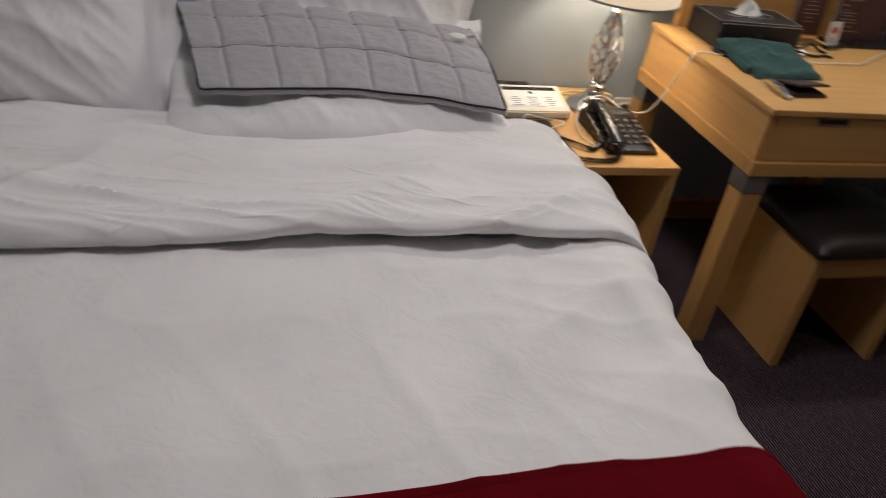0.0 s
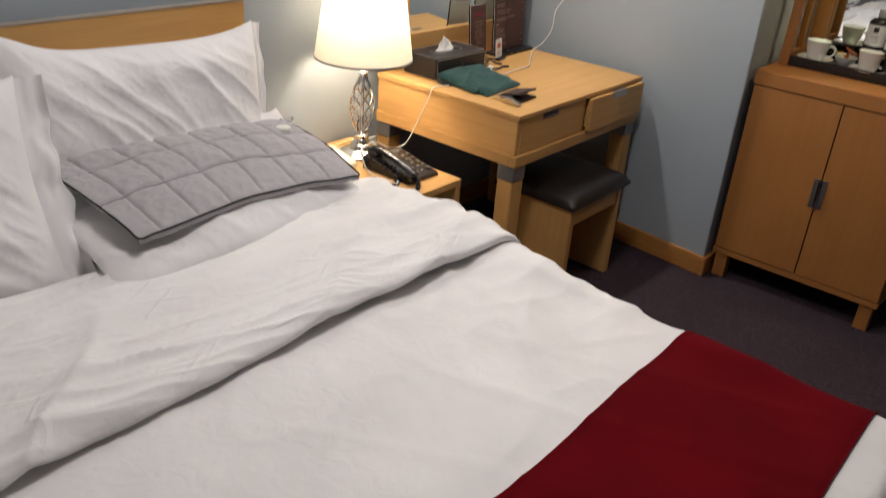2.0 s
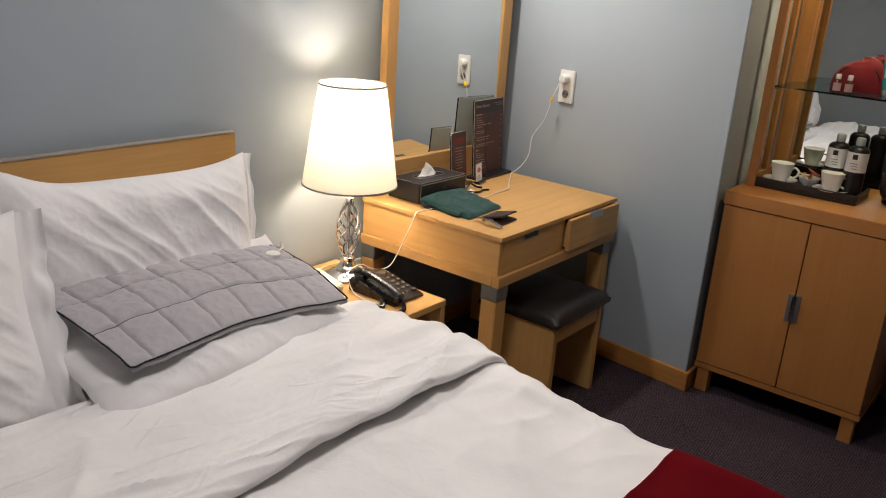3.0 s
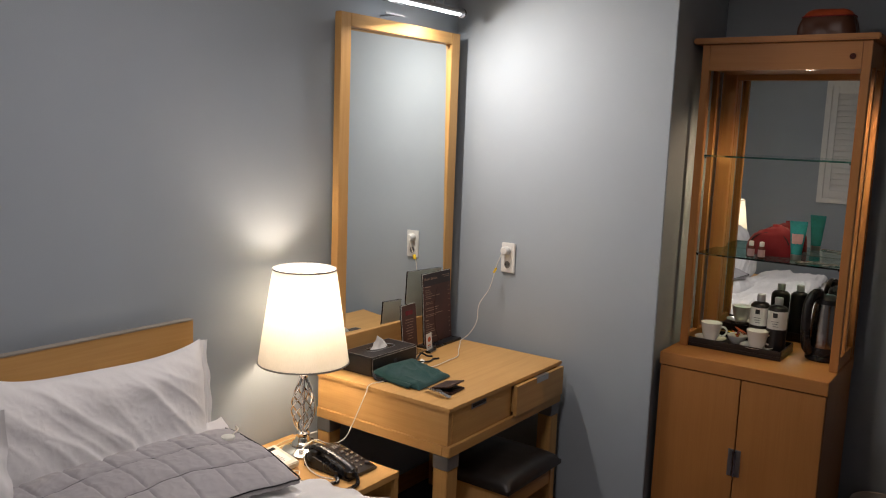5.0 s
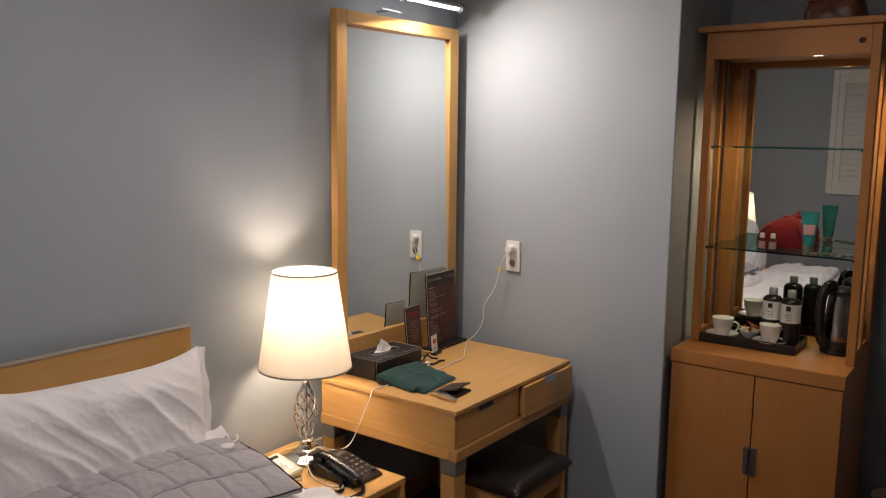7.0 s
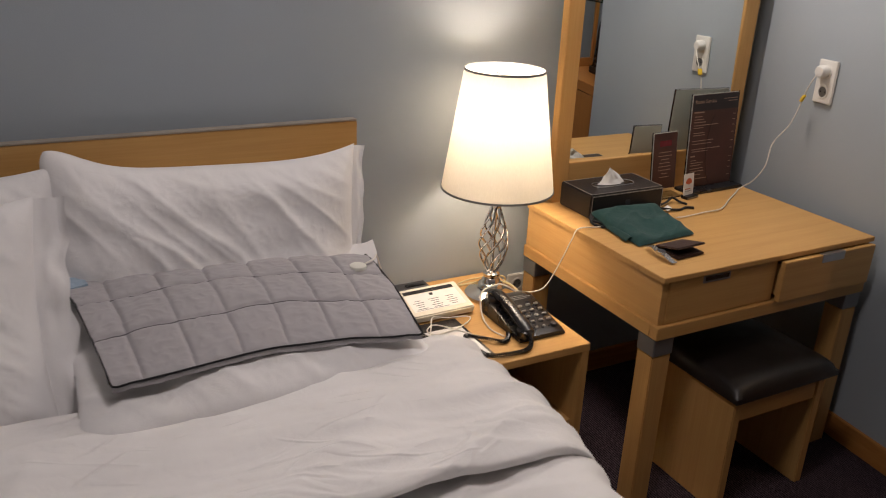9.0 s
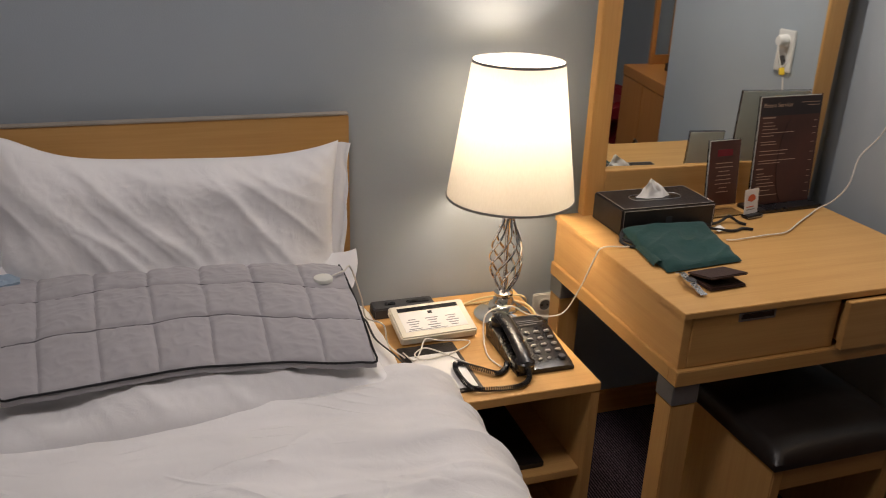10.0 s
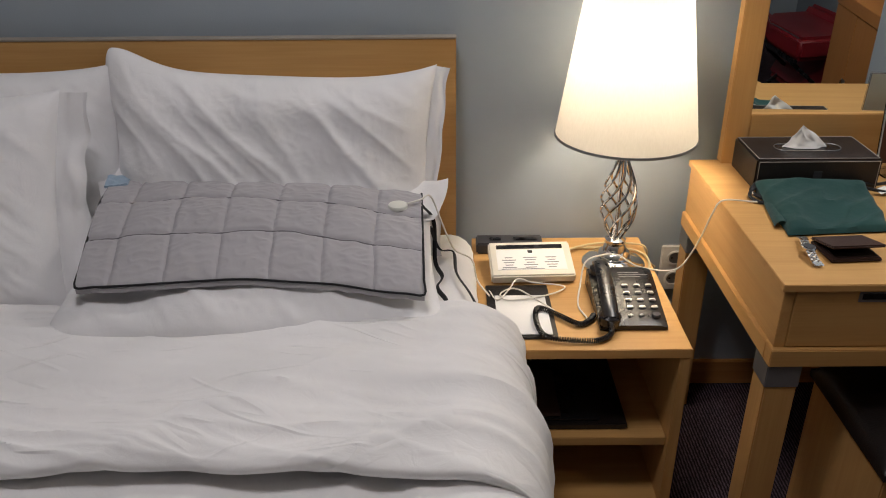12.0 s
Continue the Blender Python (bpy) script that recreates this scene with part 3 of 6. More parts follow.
def duvet():
    d = thing("duvet", "white cotton duvet with its top turned back in creases", "duvet", (BX, -1.35, BZ))
    span = BA + BR * math.pi / 2 + 0.30

    def cov(u, v):
        s = (u * 2 - 1) * span
        y = -0.94 + v * (FOOT + 0.94)
        h = cover_h(s, y)
        drop = ease(0.93, 1.0, v)
        x, z = over(s, h)
        return x, y - 0.02 * drop, z - 0.26 * drop * drop
    part("cover", sheet(cov, 190, 150), M_DUVET, d)

    def fold(u, v):
        s = (u * 2 - 1) * (span - 0.03)
        k = v * (len(FOLD) - 1)
        i = min(int(k), len(FOLD) - 2)
        p = FOLD[i].lerp(FOLD[i + 1], k - i)
        y, h = p.x, p.z
        e = ease(0.012, 0.06, h)
        side = ease(0.70, 0.98, abs(s))
        # lengthwise creases that run slightly askew
        a = y * 9.5 + s * 1.1 + 0.7 * n3(s * 1.3, y * 2, 2)
        w = 0.018 * n3(s * 0.65 + 1.7, a * 0.8, 8.3) + 0.004 * (1 - abs(n3(s * 1.6 + 0.9 * y, a * 1.9 + 1.5 * s, 41.0))) ** 6 + 0.003 * (1 - abs(n3(s * 1.1 + 4.0, a * 2.3, 15.5))) ** 7 + 0.015 * (1 - abs(n3(s * 1.0, a * 1.1, 5.5))) ** 4 - 0.008
        w += 0.021 * (1 - abs(n3((s * 0.55 - y) * 3.4, (s + y) * 0.6, 21.0))) ** 7
        w += 0.002 * (1 - abs(n3(s * 3.2 + y * 9.0, y * 8.0 - s * 2.0, 13.0))) ** 6
        w += 0.0008 * (1 - abs(n3(s * 7.0 - y * 6.0, y * 17.0, 17.0))) ** 5
        w += 0.004 * (1 - abs(n3(s * 1.5 + y * 3.0, y * 14.0 + s * 5.0, 27.0))) ** 10
        h = h + w * e + (0.030 - 0.026 * ease(-0.75, -1.05, y)) * side * e
        y2 = y + 0.018 * n3(s * 2.2, 3.0, 0.4) * (1 if v > 0.5 else 0.6) + 0.014 * n3(s * 7, v * 3, 6.0) * e
        y2 += -0.025 * ease(0.5, 1.0, s) * ease(0.5, 0.9, v)
        x, z = over(s, h)
        return x, y2, z
    part("turned_back_top", sheet(fold, 230, 150), M_FOLD, d)
    return d


duvet()


def runner():
    y0, y1 = -1.628, -2.040
    r = thing("bed_runner", "dark red bed runner with gold embroidered emblem and lettering", "bed runner", (BX, (y0 + y1) / 2, BZ))
    span = BA + BR * math.pi / 2 + 0.22

    def surf(s, y, up):
        x, z = over(s, cover_h(s, y) + up)
        return Vector((x, y, z))

    def fn(u, v):
        s = (u * 2 - 1) * span
        return surf(s, y0 + v * (y1 - y0) + 0.006 * n3(s * 2, v, 9), 0.006)
    for ye in (y0 - 0.010, y1 + 0.010):
        part("hem", sheet(lambda u, v: surf((u * 2 - 1) * span, ye + (v - 0.5) * 0.009 + 0.006 * n3((u * 2 - 1) * span * 2, 0, 9), 0.0066), 170, 2), M_RUNHEM, r, "stitched darker hem")
    part("cloth", sheet(fn, 170, 44, thick=0.004), M_RUNNER, r)

    def patch(sx, sy, w, h, up=0.0085, turn=0.0, nu=6, nv=6):
        c, s_ = math.cos(turn), math.sin(turn)

        def f(u, v):
            a, b = (u - 0.5) * w, (v - 0.5) * h
            return surf(sx + a * c - b * s_ - BX, sy + a * s_ + b * c, up)
        return sheet(f, nu, nv)
    # emblem: a framed square with a plain curved device
    part("emblem", patch(-2.241, -1.745, 0.072, 0.072, turn=0.0), M_GOLD, r, "gold square emblem")
    fr = patch(-2.241, -1.745, 0.067, 0.067, 0.0095)
    part("emblem_ground", fr, M_RUNNER, r)
    part("emblem_field", patch(-2.241, -1.745, 0.055, 0.055, 0.0105), M_GOLD, r)
    for dx, dy, w, h in ((-0.014, 0.005, 0.005, 0.030), (0.002, -0.004, 0.006, 0.036), (0.016, 0.010, 0.005, 0.018)):
        part("emblem_bar", patch(-2.241 + dx, -1.745 + dy, w, h, 0.0115, 0.3, 2, 4), M_RUNNER, r)
    # lettering as plain thin bars
    for i in range(6):
        x = -2.222 + i * 0.0362
        tall = 0.046 if i in (0, 5) else 0.031
        for dx, w, h in ((-0.009, 0.0045, tall), (0.008, 0.0038, 0.031)):
            part("letter_bar", patch(x + dx, -1.866 + h / 2, w, h, 0.0085, 0.0, 2, 4), M_GOLD, r)
    return r


runner()


def ridge(n):
    """One on the crest of a crease, falling off softly to its sides."""
    return max(0.0, 1.04 - math.sqrt(n * n + 0.0016))


def pillow_bm(w, h, t, ears=0.05, sag=0.06, seed=0.0, crease=1.0, nu=150, nv=104, ear=0.0):
    """A filled pillow standing in the x-z plane, its bottom at z 0."""
    b = bmesh.new()

    def pt(u, v, side):
        x = u * w / 2 * (1 - (ears if u > 0 else ears + 0.045) * (1 - v * v))
        z = h / 2 + v * h / 2 * (1 - (sag if v > 0 else 0.02) * 2 * (1 - abs(u) ** 3.6))
        if u < 0:
            x *= 1 - 0.07 * u * u * abs(v) ** 9
            z -= 0.05 * h * v * abs(u) ** 9
        z += ear * math.exp(-((u + 1) ** 2 + (v - 1) ** 2) / 0.09)
        f = max(0.0, (1 - u ** 4) * (1 - v ** 4))
        th = t / 2 * f ** 0.62
        d = (u * 0.9 + v * 0.55)
        wr = 0.011 * ridge(n3(d * 2.9 + seed, (u - v) * 0.7, seed)) ** 4 + 0.006 * ridge(n3(d * 5.2 + seed, (u - 0.6 * v) * 0.9, seed + 9)) ** 5 + 0.012 * n3(u * 2.6 + seed, v * 2.6, seed) + 0.0014 * (1 - abs(n3(u * 11 + v * 5, v * 5 - u * 2, seed + 4))) ** 4 + 0.0010 * n3(u * 32, v * 22, seed)
        y = -side * (th + wr * crease * f ** 0.4)
        return x, y, z
    grid = {}
    for side in (1, -1):
        for i in range(nu + 1):
            for j in range(nv + 1):
                edge = i in (0, nu) or j in (0, nv)
                key = (i, j, 0 if edge else side)
                if key not in grid:
                    grid[key] = b.verts.new(pt(2 * i / nu - 1, 2 * j / nv - 1, side))
        for i in range(nu):
            for j in range(nv):
                q = []
                for a, c in ((i, j), (i + 1, j), (i + 1, j + 1), (i, j + 1)):
                    q.append(grid[(a, c, 0 if a in (0, nu) or c in (0, nv) else side)])
                b.faces.new(q)
    return b


def pillow(label, place, w, h, t, seed, material, hem=0, group="pillows", sag=0.06, ears=0.05, ear=0.0, flap=0.036):
    p = thing("pillow", label, "pillow", group=group)
    part("cushion", pillow_bm(w, h, t, ears, sag, seed, ear=ear), material, p, local=True)
    if hem:
        def fl(u, v):
            z = h * (0.01 + 0.98 * v)
            xe = w / 2 * (1 - ears * (1 - (2 * v - 1) ** 2))
            return hem * (xe - 0.003 + (flap + 0.3 * flap * n3(v * 6, 1, seed)) * u), flap / 0.036 * (0.026 * n3(v * 3, u * 2, seed) + 0.006 * n3(v * 9, u * 3, seed + 2)) * u, z + 0.006 * n3(v * 9, u * 2, seed + 5) * u
        part("hem", sheet(fl, 12, 60, thick=0.0), material, p, "open hem of the pillowcase", local=True)
    p.matrix_basis = place
    ORIGIN[p] = place.translation
    return p


pillow("white pillow standing against the headboard, hem open", pose(-1.957, -0.235, 0.60, -13, 2.5, 0), 0.80, 0.475, 0.20, 1.3, M_PILLOW, 1, sag=0.085, ears=0.05, ear=0.034)
low = pillow("white pillow lying under the grey quilted pad", pose(-1.93, -0.678, 0.630, -77, 0, 4), 0.83, 0.47, 0.13, 4.1, M_PILLOW, 0)
low_inv = low.matrix_basis.inverted()
for side, ex, zc in ((1, -1.512, 0.787), (-1, -2.350, 0.830)):
    def ear_fn(u, v):
        # loose cloth corner of the case standing out beyond the filling
        return low_inv @ Vector((ex - side * (0.24 * (1 - u) + 0.035 * v * v), -0.205 - 0.11 * v - 0.015 * (1 - u) + 0.010 * n3(u * 5, v * 2, 3), zc - 0.060 * v - 0.012 * (1 - u) + 0.008 * n3(u * 4, v * 3, 7 + side) + 0.006 * math.sin(6 * u)))
    part("case_corner", sheet(ear_fn, 30, 16), M_PILLOW, low, "loose corner of the pillowcase", local=True)
pillow("white pillow leaning in front of another pillow", pose(-2.755, -0.475, 0.578, -19, 0, -4), 0.80, 0.50, 0.22, 8.2, M_PILLOW, 1, sag=0.05, flap=0.070)
pillow("white pillow standing against the headboard behind another", pose(-2.665, -0.245, 0.60, -12, 0, 0), 0.76, 0.47, 0.18, 6.6, M_PILLOW, 1, sag=0.05, flap=0.085)


def quilted_pad():
    q = thing("heating_pad", "grey quilted heating pad with black piping over a pillow", "heating pad", (-1.93, -0.45, 0.72))
    A, B, C, D = Vector((-2.312, -0.245, 0.803)), Vector((-1.575, -0.305, 0.785)), Vector((-2.258, -0.645, 0.734)), Vector((-1.564, -0.632, 0.706))

    def base(u, v):
        p = A.lerp(B, u).lerp(C.lerp(D, u), v)
        m = 4 * u * (1 - u)
        p.z += 0.012 * m + 0.034 * math.sin(math.pi * v) * (0.6 + 0.4 * m) 
        p.y += 0.018 * m * v - 0.008 * math.sin(u * 9) * v + 0.02 * m * (1 - v)
        p.z += 0.006 * n3(u * 6, v * 4, 2.0)
        return p
    NC, NR = 6.6, 3

    def fn(u, v):
        p = base(u, v)
        a, c = (u * NC + 0.35 + 0.12 * (v - 0.5) + 0.03 * n3(v * 5, u * 9, 1)) % 1.0, (v * NR + 0.05 * n3(u * 9, v * 3, 6)) % 1.0
        du, dv = min(a, 1 - a) * 0.112, min(c, 1 - c) * 0.145
        groove = max(math.exp(-(du / 0.0055) ** 2), math.exp(-(dv / 0.0055) ** 2))
        puff = 0.0055 * (math.sin(math.pi * a) * math.sin(math.pi * c)) ** 0.4 - 0.0042 * groove + 0.0025 * n3(u * 26, v * 13, 3) + 0.002 * (1 - abs(n3(u * 20 + v * 6, v * 20, 8))) ** 4
        p.z += puff
        return p
    part("quilt", sheet(fn, 260, 132, thick=0.010), M_QUILT, q)
    for row in (1, 2):
        line = []
        for k in range(1, 120):
            u, v = k / 120, row / NR
            for _ in range(4):
                v = (row - 0.05 * n3(u * 9, v * 3, 6)) / NR
            line.append(fn(u, v) + Vector((0, 0, 0.0012)))
        part("seam", tube(line, 0.0017, 6, smooth=False), M_SEAM, q, "line of dark stitching")
    loop = [(0, 0.0)] + [(0, k / 10) for k in range(1, 11)] + [(k / 20, 1) for k in range(1, 21)] + [(1, 1 - k / 10) for k in range(1, 11)]
    part("piping", tube([base(u, v) + Vector((0, 0, 0.002)) for u, v in loop], 0.0025, 8, steps=3), M_BLACKCLOTH, q, "black piping round the edge")

    def corner(u, v):
        p = base(0.075 * u - 0.012, 0.13 * v - 0.012)
        p.z += 0.0095 + 0.006 * n3(u * 4, v * 4, 3)
        return p
    part("corner_strap", sheet(corner, 10, 10, thick=0.006), M_PALEBLUE, q, "pale blue corner strap")
    c = base(0.925, 0.25)
    part("connector", lathe([(0, 0.0125), (0.016, 0.012), (0.021, 0.010), (0.0225, 0.007), (0.0225, 0.002), (0, 0.002)], c, 28), M_GREYBACK, q, "round white cable connector")
    part("ribbon", tube([base(1.0, 0.12) + Vector((0.0, 0, -0.01)), Vector((-1.548, -0.28, 0.705)), Vector((-1.545, -0.30, 0.606)), Vector((-1.528, -0.36, 0.597)), Vector((-1.540, -0.41, 0.596)), Vector((-1.520, -0.47, 0.597)), Vector((-1.515, -0.53, 0.598))], 0.0055, 6, flat=0.35), M_BLACKCLOTH, q, "black tie ribbon")
    part("ribbon", tube([Vector((-1.556, -0.30, 0.70)), Vector((-1.535, -0.27, 0.625)), Vector((-1.500, -0.25, 0.606)), Vector((-1.494, -0.34, 0.596)), Vector((-1.465, -0.43, 0.592)), Vector((-1.436, -0.53, 0.580))], 0.0055, 6, flat=0.35), M_BLACKCLOTH, q, "black tie ribbon")
    c2 = c + Vector((0.02, 0, 0.011))
    part("cord", tube([c2, c2 + Vector((0.03, 0.012, 0.004)), Vector((-1.553, -0.33, 0.79)), Vector((-1.523, -0.31, 0.70)), Vector((-1.497, -0.25, 0.612)), Vector((-1.455, -0.265, 0.592)), Vector((-1.440, -0.26, 0.53)), Vector((-1.412, -0.32, 0.519))], 0.0022, 6), M_CABLE, q, "thin white cord")
    return q


quilted_pad()

# ---------------------------------------------------------------- nightstands and lamps
NX0, NX1, NY0 = -1.445, -0.973, -0.548


def nightstand(group):
    n = thing("nightstand", "open maple bedside cabinet with a middle shelf", "nightstand", ((NX0 + NX1) / 2, -0.27, 0), group)
    yb = WALL_Y - 0.017
    part("top", box(NX0, NX1, NY0, yb, NS_Z - 0.024, NS_Z, 0.0015), M_WOODX, n)
    part("side_panel", box(NX0, NX0 + 0.024, NY0 + 0.002, yb, 0.0, NS_Z - 0.0245, 0.0015), M_WOODZ, n)
    part("side_panel", box(NX1 - 0.024, NX1, NY0 + 0.002, yb, 0.0, NS_Z - 0.0245, 0.0015), M_WOODZ, n)
    part("shelf", box(NX0 + 0.0245, NX1 - 0.0245, NY0 + 0.02, yb - 0.013, 0.224, 0.248, 0.0015), M_WOODX, n)
    part("bottom", box(NX0 + 0.0245, NX1 - 0.0245, NY0 + 0.02, yb - 0.013, 0.03, 0.054, 0.0015), M_WOODX, n)
    part("back_panel", box(NX0 + 0.0245, NX1 - 0.0245, yb - 0.0125, yb - 0.001, 0.03, NS_Z - 0.0245, 0), M_WOODZ, n)
    return n


NS = nightstand("bedside cabinets")
copy_thing(NS, pose((NX0 + NX1) / 2 + LAMP2_X - LAMP_X, -0.27, 0))


def table_lamp():
    t = thing("table_lamp", "lit chrome cage table lamp with cream tapered shade", "table lamp", (LAMP_X, LAMP_Y, NS_Z), "bedside lamps")
    part("base", lathe([(0, 0), (0.080, 0), (0.083, 0.004), (0.082, 0.010), (0.072, 0.018), (0.048, 0.024), (0.044, 0.028), (0, 0.028)], seg=56), M_CHROME, t, "round polished base", local=True)
    part("collar", lathe([(0, 0.0282), (0.040, 0.0282), (0.042, 0.034), (0.039, 0.042), (0.031, 0.047), (0.028, 0.058), (0.023, 0.064), (0.027, 0.070), (0.027, 0.079), (0.020, 0.085), (0, 0.085)], seg=40), M_CHROME, t, local=True)
    part("stem", lathe([(0, 0.0852), (0.0055, 0.0852), (0.0055, 0.505), (0, 0.505)], seg=16), M_CHROME, t, local=True)
    part("neck", lathe([(0, 0.296), (0.0145, 0.296), (0.0165, 0.301), (0.0165, 0.309), (0.0125, 0.313), (0.0095, 0.330), (0.0095, 0.345), (0.0135, 0.349), (0.0135, 0.385), (0, 0.385)], seg=28), M_CHROME, t, local=True)
    for k in range(8):
        pts = []
        for i in range(17):
            f = i / 16
            r = 0.0125 + 0.0325 * math.sin(math.pi * min(1.0, f ** 0.85)) ** 1.15
            a = 2 * math.pi * k / 8 + 2.6 * ease(0.0, 1.0, f)
            pts.append((r * math.cos(a), r * math.sin(a), 0.083 + 0.217 * f))
        part("cage_rod", tube(pts, 0.0034, 7, steps=2), M_CHROME, t, local=True)
    z0, z1, r0, r1 = 0.360, 0.721, 0.172, 0.1185
    part("shade", lathe([(r0, z0), (r1, z1)], seg=72), M_SHADE, t, "cream fabric shade, lit from inside", local=True)
    trim = lathe([(r0 - 0.001, z0 - 0.001), (r0 + 0.0016, z0 - 0.001), (r0 + 0.001, z0 + 0.005), (r0 - 0.0016, z0 + 0.005)], seg=72, close=True)
    part("bottom_trim", trim, M_GREYMETAL, t, "thin grey trim", local=True)
    trim = lathe([(r1 - 0.001, z1 - 0.005), (r1 + 0.0016, z1 - 0.005), (r1 + 0.001, z1 + 0.001), (r1 - 0.0016, z1 + 0.001)], seg=72, close=True)
    part("top_trim", trim, M_GREYMETAL, t, "thin grey trim", local=True)
    sp = tube([(-r1 + 0.002, 0, z1 - 0.012), (0, 0, z1 - 0.02), (r1 - 0.002, 0, z1 - 0.012)], 0.0018, 6, steps=4)
    tube([(0, -r1 + 0.002, z1 - 0.012), (0, 0, z1 - 0.02), (0, r1 - 0.002, z1 - 0.012)], 0.0018, 6, bm=sp, steps=4)
    tube([(0, 0, 0.505), (0, 0, z1 - 0.018)], 0.003, 6, bm=sp, steps=2)
    part("spider", sp, M_STEEL, t, local=True)
    return t


TL = table_lamp()
copy_thing(TL, pose(LAMP2_X, LAMP2_Y, NS_Z))


def telephone():
    x0, x1, y0, y1 = -1.166, -1.010, -0.470, -0.250
    p = thing("telephone", "black desk telephone with handset and silver keys on the nightstand", "telephone", ((x0 + x1) / 2, (y0 + y1) / 2, NS_Z))

    def topz(y):
        return NS_Z + 0.022 + 0.034 * ease(y0, y1, y)
    ny, nx = 14, 10
    body = sheet(lambda u, v: (x0 + u * (x1 - x0), y0 + v * (y1 - y0), topz(y0 + v * (y1 - y0)) - 0.006 * (2 * abs(u - 0.5)) ** 6 - 0.008 * (2 * abs(v - 0.5)) ** 8), nx, ny)
    rim = [v for v in body.verts if v.is_boundary]
    low = {v: body.verts.new((v.co.x, v.co.y, NS_Z + 0.0015)) for v in rim}
    for e in [e for e in body.edges if e.is_boundary and e.verts[0] in low and e.verts[1] in low]:
        a, c = e.verts
        body.faces.new([a, c, low[c], low[a]])
    part("body", body, M_BLACKPL, p)
    hp = [(-1.136, -0.262, 0.578), (-1.139, -0.300, 0.590), (-1.141, -0.375, 0.580), (-1.144, -0.445, 0.562), (-1.145, -0.478, 0.548)]
    hs = tube(hp, 0.019, 14, steps=6, flat=0.62)
    lathe([(0, -0.02), (0.024, -0.02), (0.026, 0.0), (0.018, 0.008), (0, 0.009)], (-1.138, -0.282, 0.575), 22, hs)
    lathe([(0, -0.02), (0.024, -0.02), (0.026, 0.0), (0.018, 0.008), (0, 0.009)], (-1.1445, -0.462, 0.549), 22, hs)
    part("handset", hs, M_BLACKPL, p, "glossy black handset")
    for r in range(4):
        for c in range(3):
            x, y = -1.088 + c * 0.0285, -0.340 - r * 0.0245
            k = box(-0.0075, 0.0075, -0.0048, 0.0048, -0.001, 0.0055, 0.002)
            part("key", move(k, pose(x, y, topz(y), math.degrees(math.atan2(0.034, 0.22)), 0, 0)), M_STEEL, p)
    for x in (-1.092, -1.068):
        k = box(-0.006, 0.006, -0.004, 0.004, -0.001, 0.004, 0.0015)
        part("key", move(k, pose(x, -0.442, topz(-0.442), 9, 0, 35)), M_STEEL, p)
    part("round_key", lathe([(0, 0.005), (0.009, 0.0045), (0.0105, 0.002), (0.0105, -0.002), (0, -0.002)], (-1.033, -0.443, topz(-0.443) + 0.001), 20), M_DARKPL, p)
    for i in range(3):
        part("label_bar", box(-1.097, -1.045 + 0.02 * (i % 2), -0.292 - i * 0.010, -0.289 - i * 0.010, topz(-0.29) + 0.0006, topz(-0.29) + 0.0012, 0), M_INK, p)
    # coiled cord
    path = smooth_line([(-1.146, -0.487, 0.545), (-1.148, -0.500, 0.523), (-1.180, -0.522, 0.521), (-1.238, -0.521, 0.521), (-1.296, -0.508, 0.524), (-1.312, -0.450, 0.530), (-1.300, -0.392, 0.528), (-1.258, -0.413, 0.522), (-1.215, -0.452, 0.521), (-1.188, -0.440, 0.521), (-1.172, -0.415, 0.521)], 26)
    coil, up = [], Vector((0, 0, 1))
    for i, q in enumerate(path):
        d = (path[min(i + 1, len(path) - 1)] - path[max(i - 1, 0)]).normalized()
        s = d.cross(up).normalized()
        n = s.cross(d)
        for k in range(3):
            a = 2 * math.pi * (i * 3 + k) / 7.0
            nxt = path[min(i + 1, len(path) - 1)]
            coil.append(q.lerp(nxt, k / 3) + s * 0.0055 * math.cos(a) + n * 0.0055 * math.sin(a))
    part("coiled_cord", tube(coil, 0.0017, 5, smooth=False), M_BLACKPL, p, "black coiled handset cord")
    return p


telephone()


def console():
    c = thing("bedside_console", "ivory bedside control console with display and printed card", "control console", (-1.297, -0.18, NS_Z), "")
    w, d = 0.213, 0.135
    tilt = 13.0
    z = NS_Z + 0.003
    m = pose(-1.297, -0.250, z, tilt, 0, 2)
    body = box(-w / 2, w / 2, 0, d, 0, 0.026, 0.004)
    part("housing", move(body, m), M_IVORY, c)
    foot = box(-w / 2 + 0.02, w / 2 - 0.02, 0.115, 0.128, -0.024, 0.002, 0.002)
    part("stand", move(foot, m), M_IVORY, c)
    part("display", move(box(-w / 2 + 0.02, w / 2 - 0.02, d - 0.030, d - 0.014, 0.0255, 0.0268, 0.0005), m), M_BLACKPL, c, "dark display strip")
    part("card", move(box(-w / 2 + 0.018, w / 2 - 0.018, 0.022, d - 0.034, 0.0255, 0.0266, 0), m), M_PAPER, c, "white printed card")
    part("mark", move(box(-0.006, 0.006, d - 0.048, d - 0.037, 0.0267, 0.0272, 0), m), M_BLACKINK, c)
    for col in range(3):
        for r in range(5):
            x = -0.058 + col * 0.055
            ln = 0.036 - 0.008 * ((r * 2 + col) % 3)
            part("print_bar", move(box(x - ln / 2, x + ln / 2, 0.030 + r * 0.0095, 0.0328 + r * 0.0095, 0.0267, 0.0271, 0), m), M_INK, c)
    part("foot_bar", move(box(-0.08, 0.03, 0.0245, 0.0262, 0.0267, 0.0271, 0), m), M_INK, c)
    return c


